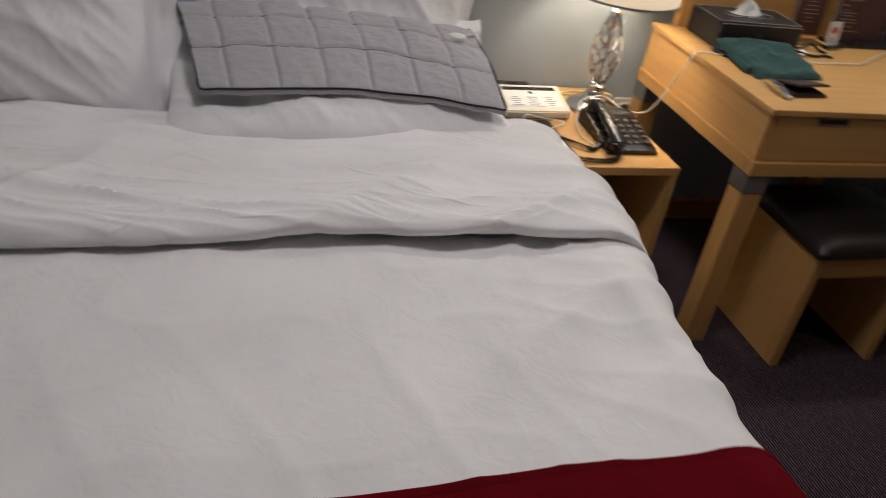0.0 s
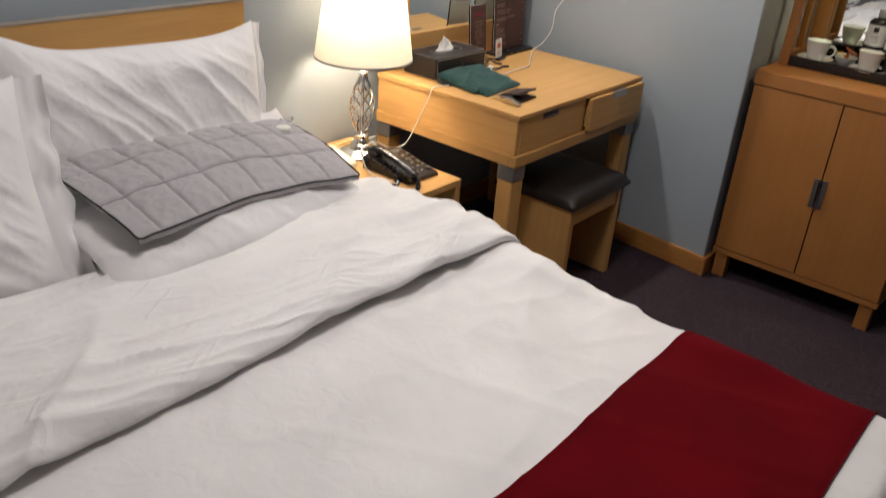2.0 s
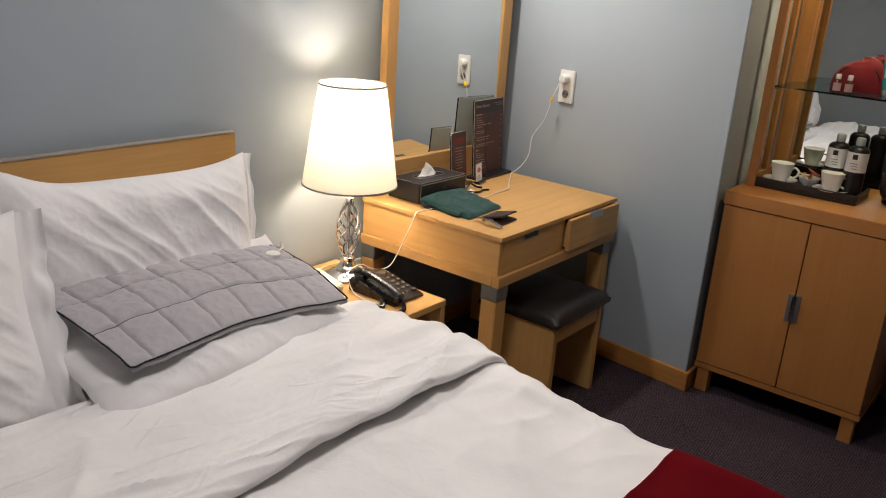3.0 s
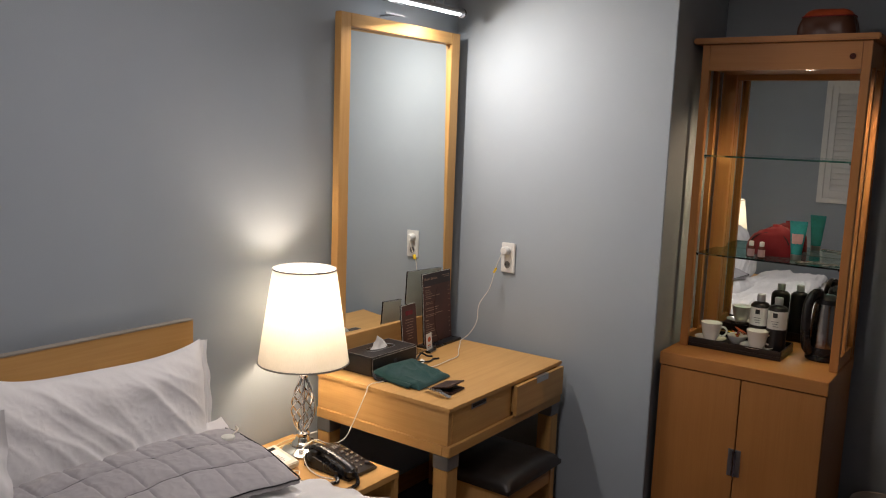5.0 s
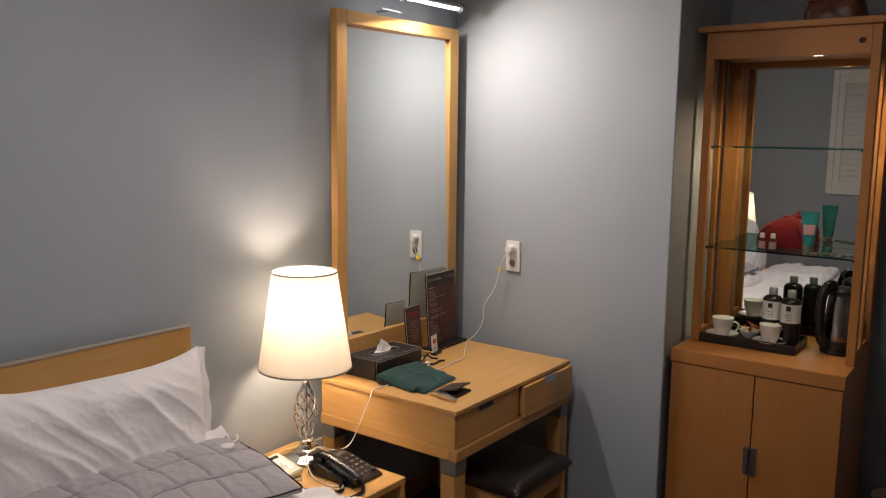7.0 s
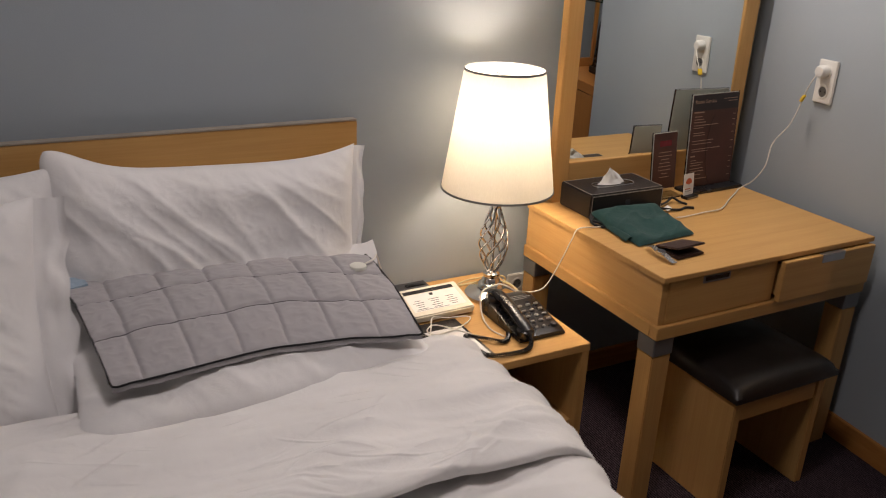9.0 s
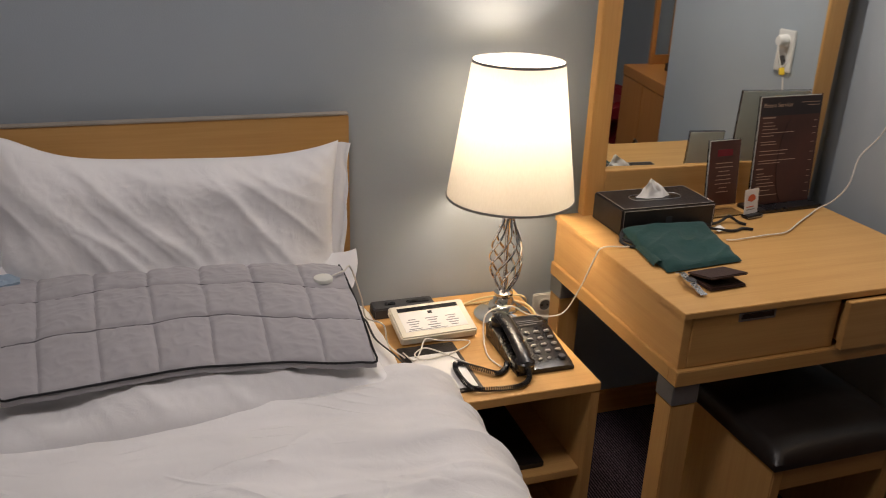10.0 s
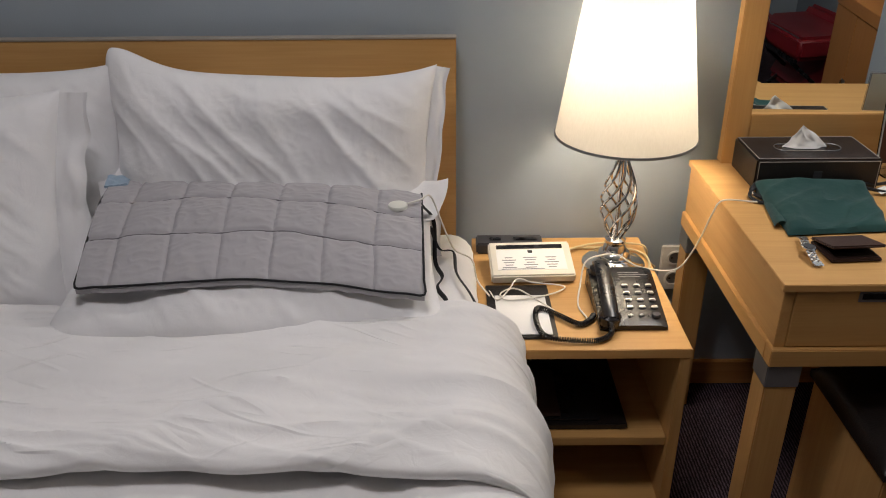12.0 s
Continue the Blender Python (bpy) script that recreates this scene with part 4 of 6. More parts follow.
console()
pw = thing("power_strip", "dark grey socket block behind the console", "socket block", (-1.345, -0.04, NS_Z))
part("housing", box(-1.435, -1.255, -0.085, -0.028, NS_Z + 0.0005, NS_Z + 0.032, 0.004), M_DARKPL, pw)
for x in (-1.40, -1.335):
    part("button", box(x, x + 0.032, -0.065, -0.050, NS_Z + 0.0322, NS_Z + 0.035, 0.001), M_BLACKPL, pw)
part("button", box(-1.32, -1.27, -0.065, -0.050, NS_Z + 0.0322, NS_Z + 0.035, 0.001), M_BLACKPL, pw)

pad = thing("notepad", "white notepad in a black leather folder", "notepad", (-1.343, -0.38, NS_Z), turn=0)
part("folder", box(-1.420, -1.265, -0.505, -0.262, NS_Z + 0.0005, NS_Z + 0.005, 0.002), M_LEATHER, pad)
part("paper", box(-1.400, -1.277, -0.492, -0.318, NS_Z + 0.0052, NS_Z + 0.0075, 0.0005), M_PAPER, pad)
wire = thing("charging_cable", "loose white charging cable tangled on the nightstand", "cable", (-1.3, -0.28, NS_Z))
zc = NS_Z + 0.011
part("wire", tube([(-1.412, -0.30, zc), (-1.395, -0.345, zc), (-1.365, -0.30, zc), (-1.340, -0.262, zc + 0.010), (-1.300, -0.268, zc + 0.004), (-1.225, -0.272, zc - 0.004), (-1.240, -0.300, zc - 0.004), (-1.300, -0.335, zc), (-1.372, -0.345, zc), (-1.385, -0.315, zc), (-1.350, -0.29, zc), (-1.31, -0.33, zc), (-1.262, -0.39, zc - 0.004)], 0.0020, 6), M_CABLE, wire)
lc = thing("lamp_flex", "yellowed lamp flex coiled behind the lamp", "cable", (-1.1, -0.1, NS_Z))
part("flex", tube([(-1.235, -0.115, NS_Z + 0.005), (-1.20, -0.072, NS_Z + 0.006), (-1.12, -0.060, NS_Z + 0.006), (-1.03, -0.066, NS_Z + 0.006), (-0.985, -0.10, NS_Z + 0.006), (-0.982, -0.16, NS_Z + 0.006), (-1.0, -0.20, NS_Z + 0.005)], 0.0032, 7), M_CABLEY, lc)
part("flex", tube([(-1.205, -0.15, NS_Z + 0.0045), (-1.19, -0.09, NS_Z + 0.012), (-1.10, -0.045, NS_Z + 0.012), (-1.00, -0.050, NS_Z + 0.012), (-0.975, -0.075, NS_Z + 0.012), (-0.955, -0.045, 0.47), (-0.93, -0.030, 0.44)], 0.0032, 7), M_CABLEY, lc)
bk = thing("folder_stack", "dark folders lying on the nightstand shelf", "folder", (-1.2, -0.3, 0.248))
part("folder", box(-1.36, -1.085, -0.50, -0.22, 0.2485, 0.266, 0.003), M_LEATHER, bk)
part("folder", box(-1.38, -1.15, -0.49, -0.24, 0.2662, 0.277, 0.003), M_BLACKPL, bk)
part("booklet", box(-1.37, -1.245, -0.485, -0.30, 0.2772, 0.285, 0.002), M_WALLET, bk)


def socket(name, label, m, rows=2, plug=False):
    s = thing(name, label, "socket", tuple(m.translation))
    w, h = 0.080, 0.143
    def put(nm, b, mt, lab=""):
        part(nm, move(b, m), mt, s, lab)
    put("plate", box(-w / 2, w / 2, -0.010, 0.0, -h / 2, h / 2, 0.003), M_WHITEPL)
    for i in range(rows):
        z = 0.033 - 0.066 * i
        ring = lathe([(0.0225, 0.002), (0.0235, 0.0), (0.0225, -0.001), (0.018, -0.001), (0.0175, 0.002)], seg=28, close=True)
        put("ring", move(ring, pose(0, -0.0105, z, 90, 0, 0)), M_WHITEPL)
        # no real well: the grey of this flat disc paints its shade
        put("recess", move(lathe([(0, 0.0006), (0.0178, 0.0006), (0.0178, 0.0), (0, 0.0)], seg=24), pose(0, -0.0102, z, 90, 0, 0)), M_GREYMETAL, "flat grey disc, recess shade put into its colour")
        for dx in (-0.009, 0.009):
            put("hole", move(lathe([(0, 0.0012), (0.0028, 0.0012), (0.0028, 0.0006), (0, 0.0006)], seg=10), pose(dx, -0.0102, z, 90, 0, 0)), M_BLACKPL)
    return s


socket("wall_socket", "white double wall socket beside the desk", pose(SKEW * (-0.340 - CORNER_Y) - 0.0004, -0.340, 1.175, 0, 0, 270 - math.degrees(math.atan(SKEW))))
socket("wall_socket", "white double wall socket low beside the nightstand", pose(-0.859, WALL_Y - 0.0002, 0.408))

charger = thing("wall_charger", "white charger plugged in, with yellow tag and cable to the desk", "charger", (0.037, -0.340, 1.22))
cb = lathe([(0, 0.0), (0.019, 0.0), (0.0205, 0.004), (0.0205, 0.026), (0.016, 0.034), (0, 0.036)], seg=24)
part("plug", move(cb, pose(0.0655, -0.335, 1.210, 0, -90, 0)), M_WHITEPL, charger)
part("cable", tube([(0.033, -0.333, 1.206), (0.027, -0.319, 1.173), (0.031, -0.299, 1.128), (0.037, -0.285, 1.088), (0.029, -0.265, 1.015), (0.007, -0.228, 0.94), (-0.011, -0.230, 0.86), (-0.028, -0.203, 0.80), (-0.050, -0.170, 0.764), (-0.100, -0.200, 0.7625), (-0.190, -0.255, 0.7625), (-0.290, -0.318, 0.7625), (-0.370, -0.325, 0.7625), (-0.470, -0.335, 0.7625), (-0.500, -0.330, 0.7625)], 0.0022, 7), M_CABLE, charger)
part("tag", move(box(-0.009, 0.009, -0.0045, 0.0045, -0.013, 0.013, 0.002), pose(0.0335, -0.293, 1.113, 25, 0, 20)), M_YELLOW, charger, "yellow cable tag")
dc = thing("desk_cable", "white cable hanging from desk to nightstand", "cable", (-0.9, -0.25, 0.6))
part("wire", tube([(-0.70, -0.33, 0.7625), (-0.80, -0.308, 0.7622), (-0.868, -0.302, 0.7635), (-0.888, -0.300, 0.73), (-0.898, -0.265, 0.64), (-0.925, -0.240, 0.555), (-0.965, -0.228, 0.536), (-1.04, -0.245, 0.560), (-1.085, -0.235, 0.585), (-1.125, -0.235, 0.586), (-1.168, -0.245, 0.572), (-1.185, -0.285, 0.525), (-1.200, -0.36, 0.515), (-1.188, -0.42, 0.516)], 0.0022, 7), M_CABLE, dc)

# ---------------------------------------------------------------- desk
DX0, DX1, DY0, DY1, DZ = -0.870, -0.004, -0.693, -0.018, 0.757


def desk():
    d = thing("desk", "maple dressing table with two drawers, one slightly open", "desk", ((DX0 + DX1) / 2, (DY0 + DY1) / 2, 0))
    part("top", box(DX0, DX1, DY0, DY1, DZ - 0.016, DZ, 0.0015), M_WOODX, d)
    part("side_panel", box(DX0 + 0.008, DX0 + 0.030, DY0 + 0.010, DY1, 0.608, DZ - 0.0163, 0.001), M_WOODY, d)
    part("side_panel", box(DX1 - 0.030, DX1 - 0.008, DY0 + 0.010, DY1, 0.608, DZ - 0.0163, 0.001), M_WOODY, d)
    part("back_panel", box(DX0 + 0.031, DX1 - 0.031, DY1 - 0.02, DY1, 0.608, DZ - 0.0163, 0), M_WOODX, d)
    part("frame_rail", box(DX0, DX1, DY0 - 0.004, DY0 + 0.028, 0.568, 0.6078, 0.002), M_WOODX, d)
    part("frame_rail", box(DX0, DX0 + 0.032, DY0 + 0.0285, DY1, 0.568, 0.6078, 0.002), M_WOODY, d)
    part("frame_rail", box(DX1 - 0.032, DX1, DY0 + 0.0285, DY1, 0.568, 0.6078, 0.002), M_WOODY, d)
    part("floor_panel", box(DX0 + 0.0325, DX1 - 0.0325, DY0 + 0.0285, DY1 - 0.001, 0.590, 0.604, 0), M_WOODX, d)
    part("divider", box(-0.428, -0.412, DY0 + 0.02, DY1 - 0.021, 0.608, DZ - 0.0163, 0), M_WOODY, d)
    for i, (a, b, out) in enumerate(((DX0 + 0.031, -0.4225, 0.0), (-0.4185, DX1 - 0.014, 0.026))):
        y = DY0 + 0.008 - out
        dr = part("drawer", box(a, b, y, y + 0.018, 0.610, DZ - 0.0185, 0.0015), M_WOODX, d)
        if out:
            bx = box(a + 0.012, a + 0.024, y + 0.0185, DY0 + 0.30, 0.622, 0.72, 0)
            box(b - 0.024, b - 0.012, y + 0.0185, DY0 + 0.30, 0.622, 0.72, 0, bx)
            box(a + 0.024, b - 0.024, y + 0.0185, DY0 + 0.30, 0.622, 0.632, 0, bx)
            part("drawer_box", bx, M_WOODY, dr)
        c = a + (b - a) * (0.42 if not out else 0.52)
        if not out:
            h = box(c - 0.052, c + 0.052, y - 0.0012, y + 0.002, DZ - 0.0435, DZ - 0.0205, 0.001)
            hd = part("handle", h, M_GREYMETAL, dr, "recessed grey metal pull")
            part("slot", box(c - 0.045, c + 0.045, y - 0.0016, y - 0.0002, DZ - 0.037, DZ - 0.024, 0), M_BLACKPL, dr, "dark finger slot")
        else:
            h = box(c - 0.050, c + 0.050, y - 0.0012, y + 0.002, DZ - 0.0435, DZ - 0.0195, 0.001)
            box(c - 0.050, c + 0.050, y - 0.0012, y + 0.016, DZ - 0.0186, DZ - 0.0166, 0.0006, h)
            part("handle", h, M_STEEL, dr, "brushed metal pull")
    for x in (DX0 + 0.001, DX1 - 0.074):
        for y in (DY0 + 0.0, DY1 - 0.074):
            leg = part("leg", box(x + 0.003, x + 0.070, y + 0.003, y + 0.070, 0.0, 0.5135, 0.003), M_WOODZ, d)
            part("bracket", box(x + 0.001, x + 0.072, y + 0.001, y + 0.072, 0.5137, 0.5676, 0.002), M_GREYMETAL, leg, "grey metal leg bracket")
    return d


desk()


def stool():
    x0, x1, y0, y1 = -0.655, -0.235, -0.828, -0.475
    s = thing("stool", "maple stool with black leather seat pushed under the desk", "stool", ((x0 + x1) / 2, (y0 + y1) / 2, 0))
    part("side_panel", box(x0 + 0.004, x0 + 0.034, y0 + 0.006, y1 - 0.006, 0, 0.385, 0.003), M_WOODZ, s)
    part("side_panel", box(x1 - 0.070, x1 - 0.040, y0 + 0.006, y1 - 0.006, 0, 0.385, 0.003), M_WOODZ, s)
    for y in (y0 + 0.010, y1 - 0.034):
        part("rail", box(x0 + 0.0345, x1 - 0.0705, y, y + 0.024, 0.315, 0.385, 0.002), M_WOODX, s)

    N, Mv = 30, 24

    def top(u, v):
        a, c = 2 * u - 1, 2 * v - 1
        f = max(0.0, (1 - a ** 6) * (1 - c ** 6))
        return (x0 - 0.004 + u * (x1 - x0 + 0.008), y0 - 0.004 + v * (y1 - y0 + 0.008), 0.403 + 0.040 * f ** 0.45 + 0.008 * (1 - a * a) * (1 - c * c) + 0.0012 * n3(u * 9, v * 9, 3))
    c = sheet(top, N, Mv)
    rim = [v for v in c.verts if v.is_boundary]
    low = {v: c.verts.new((v.co.x, v.co.y, 0.3855)) for v in rim}
    for e in [e for e in c.edges if e.is_boundary and e.verts[0] in low and e.verts[1] in low]:
        p, q = e.verts
        c.faces.new([p, q, low[q], low[p]])
    part("seat", c, M_LEATHER, s, "padded black leather seat")
    return s


stool()


def desk_mirror():
    x0, x1, z0, z1, f, fr = -0.797, 0.020, DZ + 0.0005, 2.212, 0.060, 0.066
    yf, yb = -0.050, -0.016
    m = thing("desk_mirror", "tall maple-framed mirror standing on the desk against the wall", "mirror", ((x0 + x1) / 2, -0.03, z0))
    part("frame_side", box(x0, x0 + f, yf, yb, z0, z1, 0.002), M_WOODZ, m)
    part("frame_side", box(x1 - fr, x1, yf, yb, z0, z1, 0.002), M_WOODZ, m)
    part("frame_top", box(x0 + f + 0.0003, x1 - fr - 0.0003, yf, yb, z1 - 0.052, z1, 0.002), M_WOODX, m)
    part("frame_bottom", box(x0 + f + 0.0003, x1 - fr - 0.0003, yf, yb, z0, 0.890, 0.002), M_WOODX, m)
    gx0, gx1, gz0, gz1, bv = x0 + f, x1 - fr, 0.890, z1 - 0.052, 0.022
    yg = yf + 0.019
    b = bmesh.new()
    o = [b.verts.new((x, yg + 0.0022, z)) for x, z in ((gx0, gz0), (gx1, gz0), (gx1, gz1), (gx0, gz1))]
    i = [b.verts.new((x, yg, z)) for x, z in ((gx0 + bv, gz0 + bv), (gx1 - bv, gz0 + bv), (gx1 - bv, gz1 - bv), (gx0 + bv, gz1 - bv))]
    k = [b.verts.new((v.co.x, yg + 0.005, v.co.z)) for v in o]
    b.faces.new(i)
    b.faces.new(k)
    for a in range(4):
        c = (a + 1) % 4
        b.faces.new([o[a], o[c], i[c], i[a]])
        b.faces.new([o[a], k[a], k[c], o[c]])
    gc = (gx0 + gx1) / 2
    part("glass", move(b, Matrix.Translation((gc, yg, 0)) @ pose(0, 0, 1.52, -0.8, 0, -2.0) @ Matrix.Translation((-gc, -yg, -1.52))), M_MIRROR, m, "bevelled mirror glass")
    return m


desk_mirror()


def picture_light():
    p = thing("picture_light", "chrome picture light glowing above the mirror", "picture light", (-0.36, -0.01, 2.285))
    y, z = -0.135, 2.288
    part("wall_plate", box(-0.43, -0.29, WALL_Y - 0.018, WALL_Y - 0.0005, 2.30, 2.36, 0.004), M_CHROME, p)
    for x in (-0.415, -0.345, -0.30, -0.24):
        part("arm", tube([(x, WALL_Y - 0.012, 2.335), (x, -0.05, 2.385), (x, -0.10, 2.385), (x, y + 0.004, 2.345), (x, y, z + 0.014)], 0.0045, 8), M_CHROME, p)
    hood = bmesh.new()
    n = 14
    ra = [[hood.verts.new((x, y + r * math.cos(a), z + r * math.sin(a))) for a in [math.pi * (-0.08 + 1.16 * k / n) for k in range(n + 1)]] for x, r in ((-0.645, 0.020), (-0.095, 0.020), (-0.095, 0.0175), (-0.645, 0.0175))]
    for a, c in ((0, 1), (2, 3), (1, 2), (3, 0)):
        for k in range(n):
            hood.faces.new([ra[a][k], ra[a][k + 1], ra[c][k + 1], ra[c][k]])
    part("hood", hood, M_STEEL, p)
    for x in (-0.647, -0.098):
        part("end_cap", move(lathe([(0, 0), (0.020, 0), (0.0215, 0.002), (0.0215, 0.008), (0, 0.010)], seg=24), pose(x, y, z, 0, 90, 0)), M_DARKPL, p)
    part("tube", tube([(-0.625, y, z - 0.004), (-0.37, y, z - 0.004), (-0.115, y, z - 0.004)], 0.0095, 12, steps=3), M_TUBE, p, "glowing white tube")
    part("lower_bar", box(-0.53, -0.40, -0.052, -0.046, 2.236, 2.243, 0.001), M_STEEL, p)
    part("lower_bar_stay", box(-0.47, -0.46, -0.046, WALL_Y - 0.001, 2.236, 2.243, 0.001), M_STEEL, p)
    return p


picture_light()


def tissue_box():
    x0, x1, y0, y1, h = -0.775, -0.475, -0.232, -0.066, 0.080
    t = thing("tissue_box", "dark leather tissue box with pale stitching and a white tissue", "tissue box", ((x0 + x1) / 2, (y0 + y1) / 2, DZ))
    part("body", box(x0, x1, y0, y1, DZ + 0.0005, DZ + h, 0.004), M_BOXLEATHER, t)
    cx, cy, z = (x0 + x1) / 2, (y0 + y1) / 2, DZ + h
    ring = [(cx + (0.055 * (1 if math.cos(a) > 0 else -1) if abs(math.cos(a)) > 1e-6 else 0) + 0.026 * math.cos(a), cy + 0.026 * math.sin(a), z + 0.0012) for a in [2 * math.pi * k / 40 for k in range(41)]]
    part("slot_trim", tube(ring, 0.0012, 6, smooth=False), M_STEEL, t, "pale slot edging")
    sl = bmesh.new()
    vs = [sl.verts.new((q[0], q[1], z + 0.0008)) for q in ring[:-1]]
    sl.faces.new(vs)
    part("slot", sl, M_BLACKPL, t)
    st = bmesh.new()
    for a, c in (((x0 + .006, y0 + .006), (x1 - .006, y0 + .006)), ((x0 + .006, y0 + .006), (x0 + .006, y1 - .006)), ((x1 - .006, y0 + .006), (x1 - .006, y1 - .006)), ((x0 + .006, y1 - .006), (x1 - .006, y1 - .006))):
        tube([(a[0], a[1], z + 0.0002), (c[0], c[1], z + 0.0002)], 0.0008, 5, bm=st, smooth=False)
    for xx in (x0 + 0.006, x1 - 0.006):
        tube([(xx, y0 - 0.0002, DZ + 0.006), (xx, y0 - 0.0002, z - 0.006)], 0.0008, 5, bm=st, smooth=False)
    tube([(x0 + 0.006, y0 - 0.0002, z - 0.006), (x1 - 0.006, y0 - 0.0002, z - 0.006)], 0.0008, 5, bm=st, smooth=False)
    part("stitching", st, M_STITCH, t, "pale stitching")
    part("badge", box(cx - 0.010, cx + 0.010, y0 - 0.0012, y0 + 0.0005, DZ + 0.030, DZ + 0.050, 0.0005), M_DARKPL, t, "small plain square badge")

    def tis(u, v):
        a = 2 * math.pi * u
        r = (1 - v)
        return (cx - 0.006 + (0.052 * r ** 0.8) * math.cos(a) * (1 + 0.15 * math.sin(3 * a)) - 0.014 * v * v, cy + (0.016 * r + 0.004 * v) * math.sin(a) + 0.006 * n3(u * 6, v * 3, 1),
                z + 0.002 + 0.046 * v ** 1.15 * (1 + 0.22 * math.sin(2 * a + 1)) + 0.006 * n3(u * 8, v * 4, 3) * v)
    part("tissue", sheet(tis, 48, 16), M_PAPER, t, "crumpled white tissue")
    return t


tissue_box()


def pouch():
    p = thing("drawstring_pouch", "dark green cloth drawstring pouch lying flat on the desk", "pouch", (-0.62, -0.33, DZ))
    A, B, C, D = Vector((-0.776, -0.240)), Vector((-0.512, -0.240)), Vector((-0.785, -0.486)), Vector((-0.550, -0.466))

    def fn(u, v, up):
        q = A.lerp(B, u).lerp(C.lerp(D, u), v)
        e = max(0.0, (1 - (2 * u - 1) ** 8) * (1 - (2 * v - 1) ** 8)) ** 0.5
        q = q + Vector((0.006 * n3(v * 4, u, 2), 0.006 * n3(u * 4, v, 5)))
        h = 0.004 + (0.017 + 0.007 * n3(u * 3, v * 3, 1.0) + 0.006 * (1 - abs(n3((u + v) * 3.0, (u - v) * 1.5, 4))) ** 5 + 0.004 * math.sin(u * 5 + v * 3)) * e + 0.022 * (1 - v) ** 3
        return q.x, q.y, DZ + (h if up else 0.001)
    b = bmesh.new()
    n, m = 44, 40
    g = {}
    for up in (1, 0):
        for i in range(n + 1):
            for j in range(m + 1):
                edge = i in (0, n) or j in (0, m)
                k = (i, j, 2 if edge else up)
                if k not in g:
                    g[k] = b.verts.new(fn(i / n, j / m, 1 if not edge else 1))
                    if not edge and not up:
                        g[k].co.z = DZ + 0.001
        for i in range(n):
            for j in range(m):
                b.faces.new([g[(a, c, 2 if a in (0, n) or c in (0, m) else up)] for a, c in ((i, j), (i + 1, j), (i + 1, j + 1), (i, j + 1))])
    part("bag", b, M_GREENBAG, p)
    part("second_layer", sheet(lambda u, v: (-0.766 + 0.030 * u - 0.034 * v, -0.235 - 0.21 * v, DZ + 0.006 + 0.014 * math.sin(math.pi * u) ** 0.6), 10, 20), M_GREENBAG, p, "folded edge of the pouch")
    z = DZ + 0.008
    part("drawstring", tube([(-0.735, -0.262, z + 0.012), (-0.772, -0.250, z + 0.010), (-0.798, -0.275, z), (-0.785, -0.312, z - 0.003), (-0.752, -0.312, z), (-0.735, -0.290, z + 0.006)], 0.0042, 7), M_BLACKCLOTH, p)
    part("drawstring", tube([(-0.738, -0.250, z + 0.014), (-0.765, -0.238, z + 0.018), (-0.790, -0.258, z + 0.004), (-0.775, -0.298, z + 0.002), (-0.745, -0.300, z + 0.004)], 0.0042, 7), M_BLACKCLOTH, p)
    part("drawstring", tube([(-0.522, -0.238, z + 0.012), (-0.475, -0.225, z + 0.004), (-0.430, -0.205, z + 0.002), (-0.395, -0.195, z + 0.010), (-0.375, -0.212, z - 0.002), (-0.365, -0.235, z - 0.003)], 0.0042, 7), M_BLACKCLOTH, p)
    part("drawstring", tube([(-0.526, -0.255, z + 0.010), (-0.465, -0.268, z), (-0.430, -0.272, z - 0.003), (-0.395, -0.262, z - 0.003), (-0.370, -0.275, z - 0.003)], 0.0042, 7), M_BLACKCLOTH, p)
    part("care_label", move(box(-0.014, 0.014, -0.010, 0.010, 0, 0.0012, 0.0004), pose(-0.476, -0.262, z + 0.004, 18, -10, 20)), M_PAPER, p, "white care label")
    return p


pouch()


def wallet():
    w = thing("wallet", "dark brown leather wallet lying half open", "wallet", (-0.65, -0.55, DZ))
    m = pose(-0.690, -0.556, DZ + 0.0008, 0, 0, 4)
    part("lower_flap", move(box(-0.058, 0.050, -0.048, 0.045, 0, 0.007, 0.003), m), M_WALLET, w)
    part("card_pocket", move(box(-0.046, 0.044, -0.038, 0.030, 0.0072, 0.009, 0.001), m), M_BOXLEATHER, w)
    u = box(-0.058, 0.056, -0.090, 0.0, 0, 0.006, 0.0028)
    part("upper_flap", move(u, m @ pose(0.0, 0.046, 0.008, -13, 0, 0)), M_WALLET, w)
    return w


wallet()


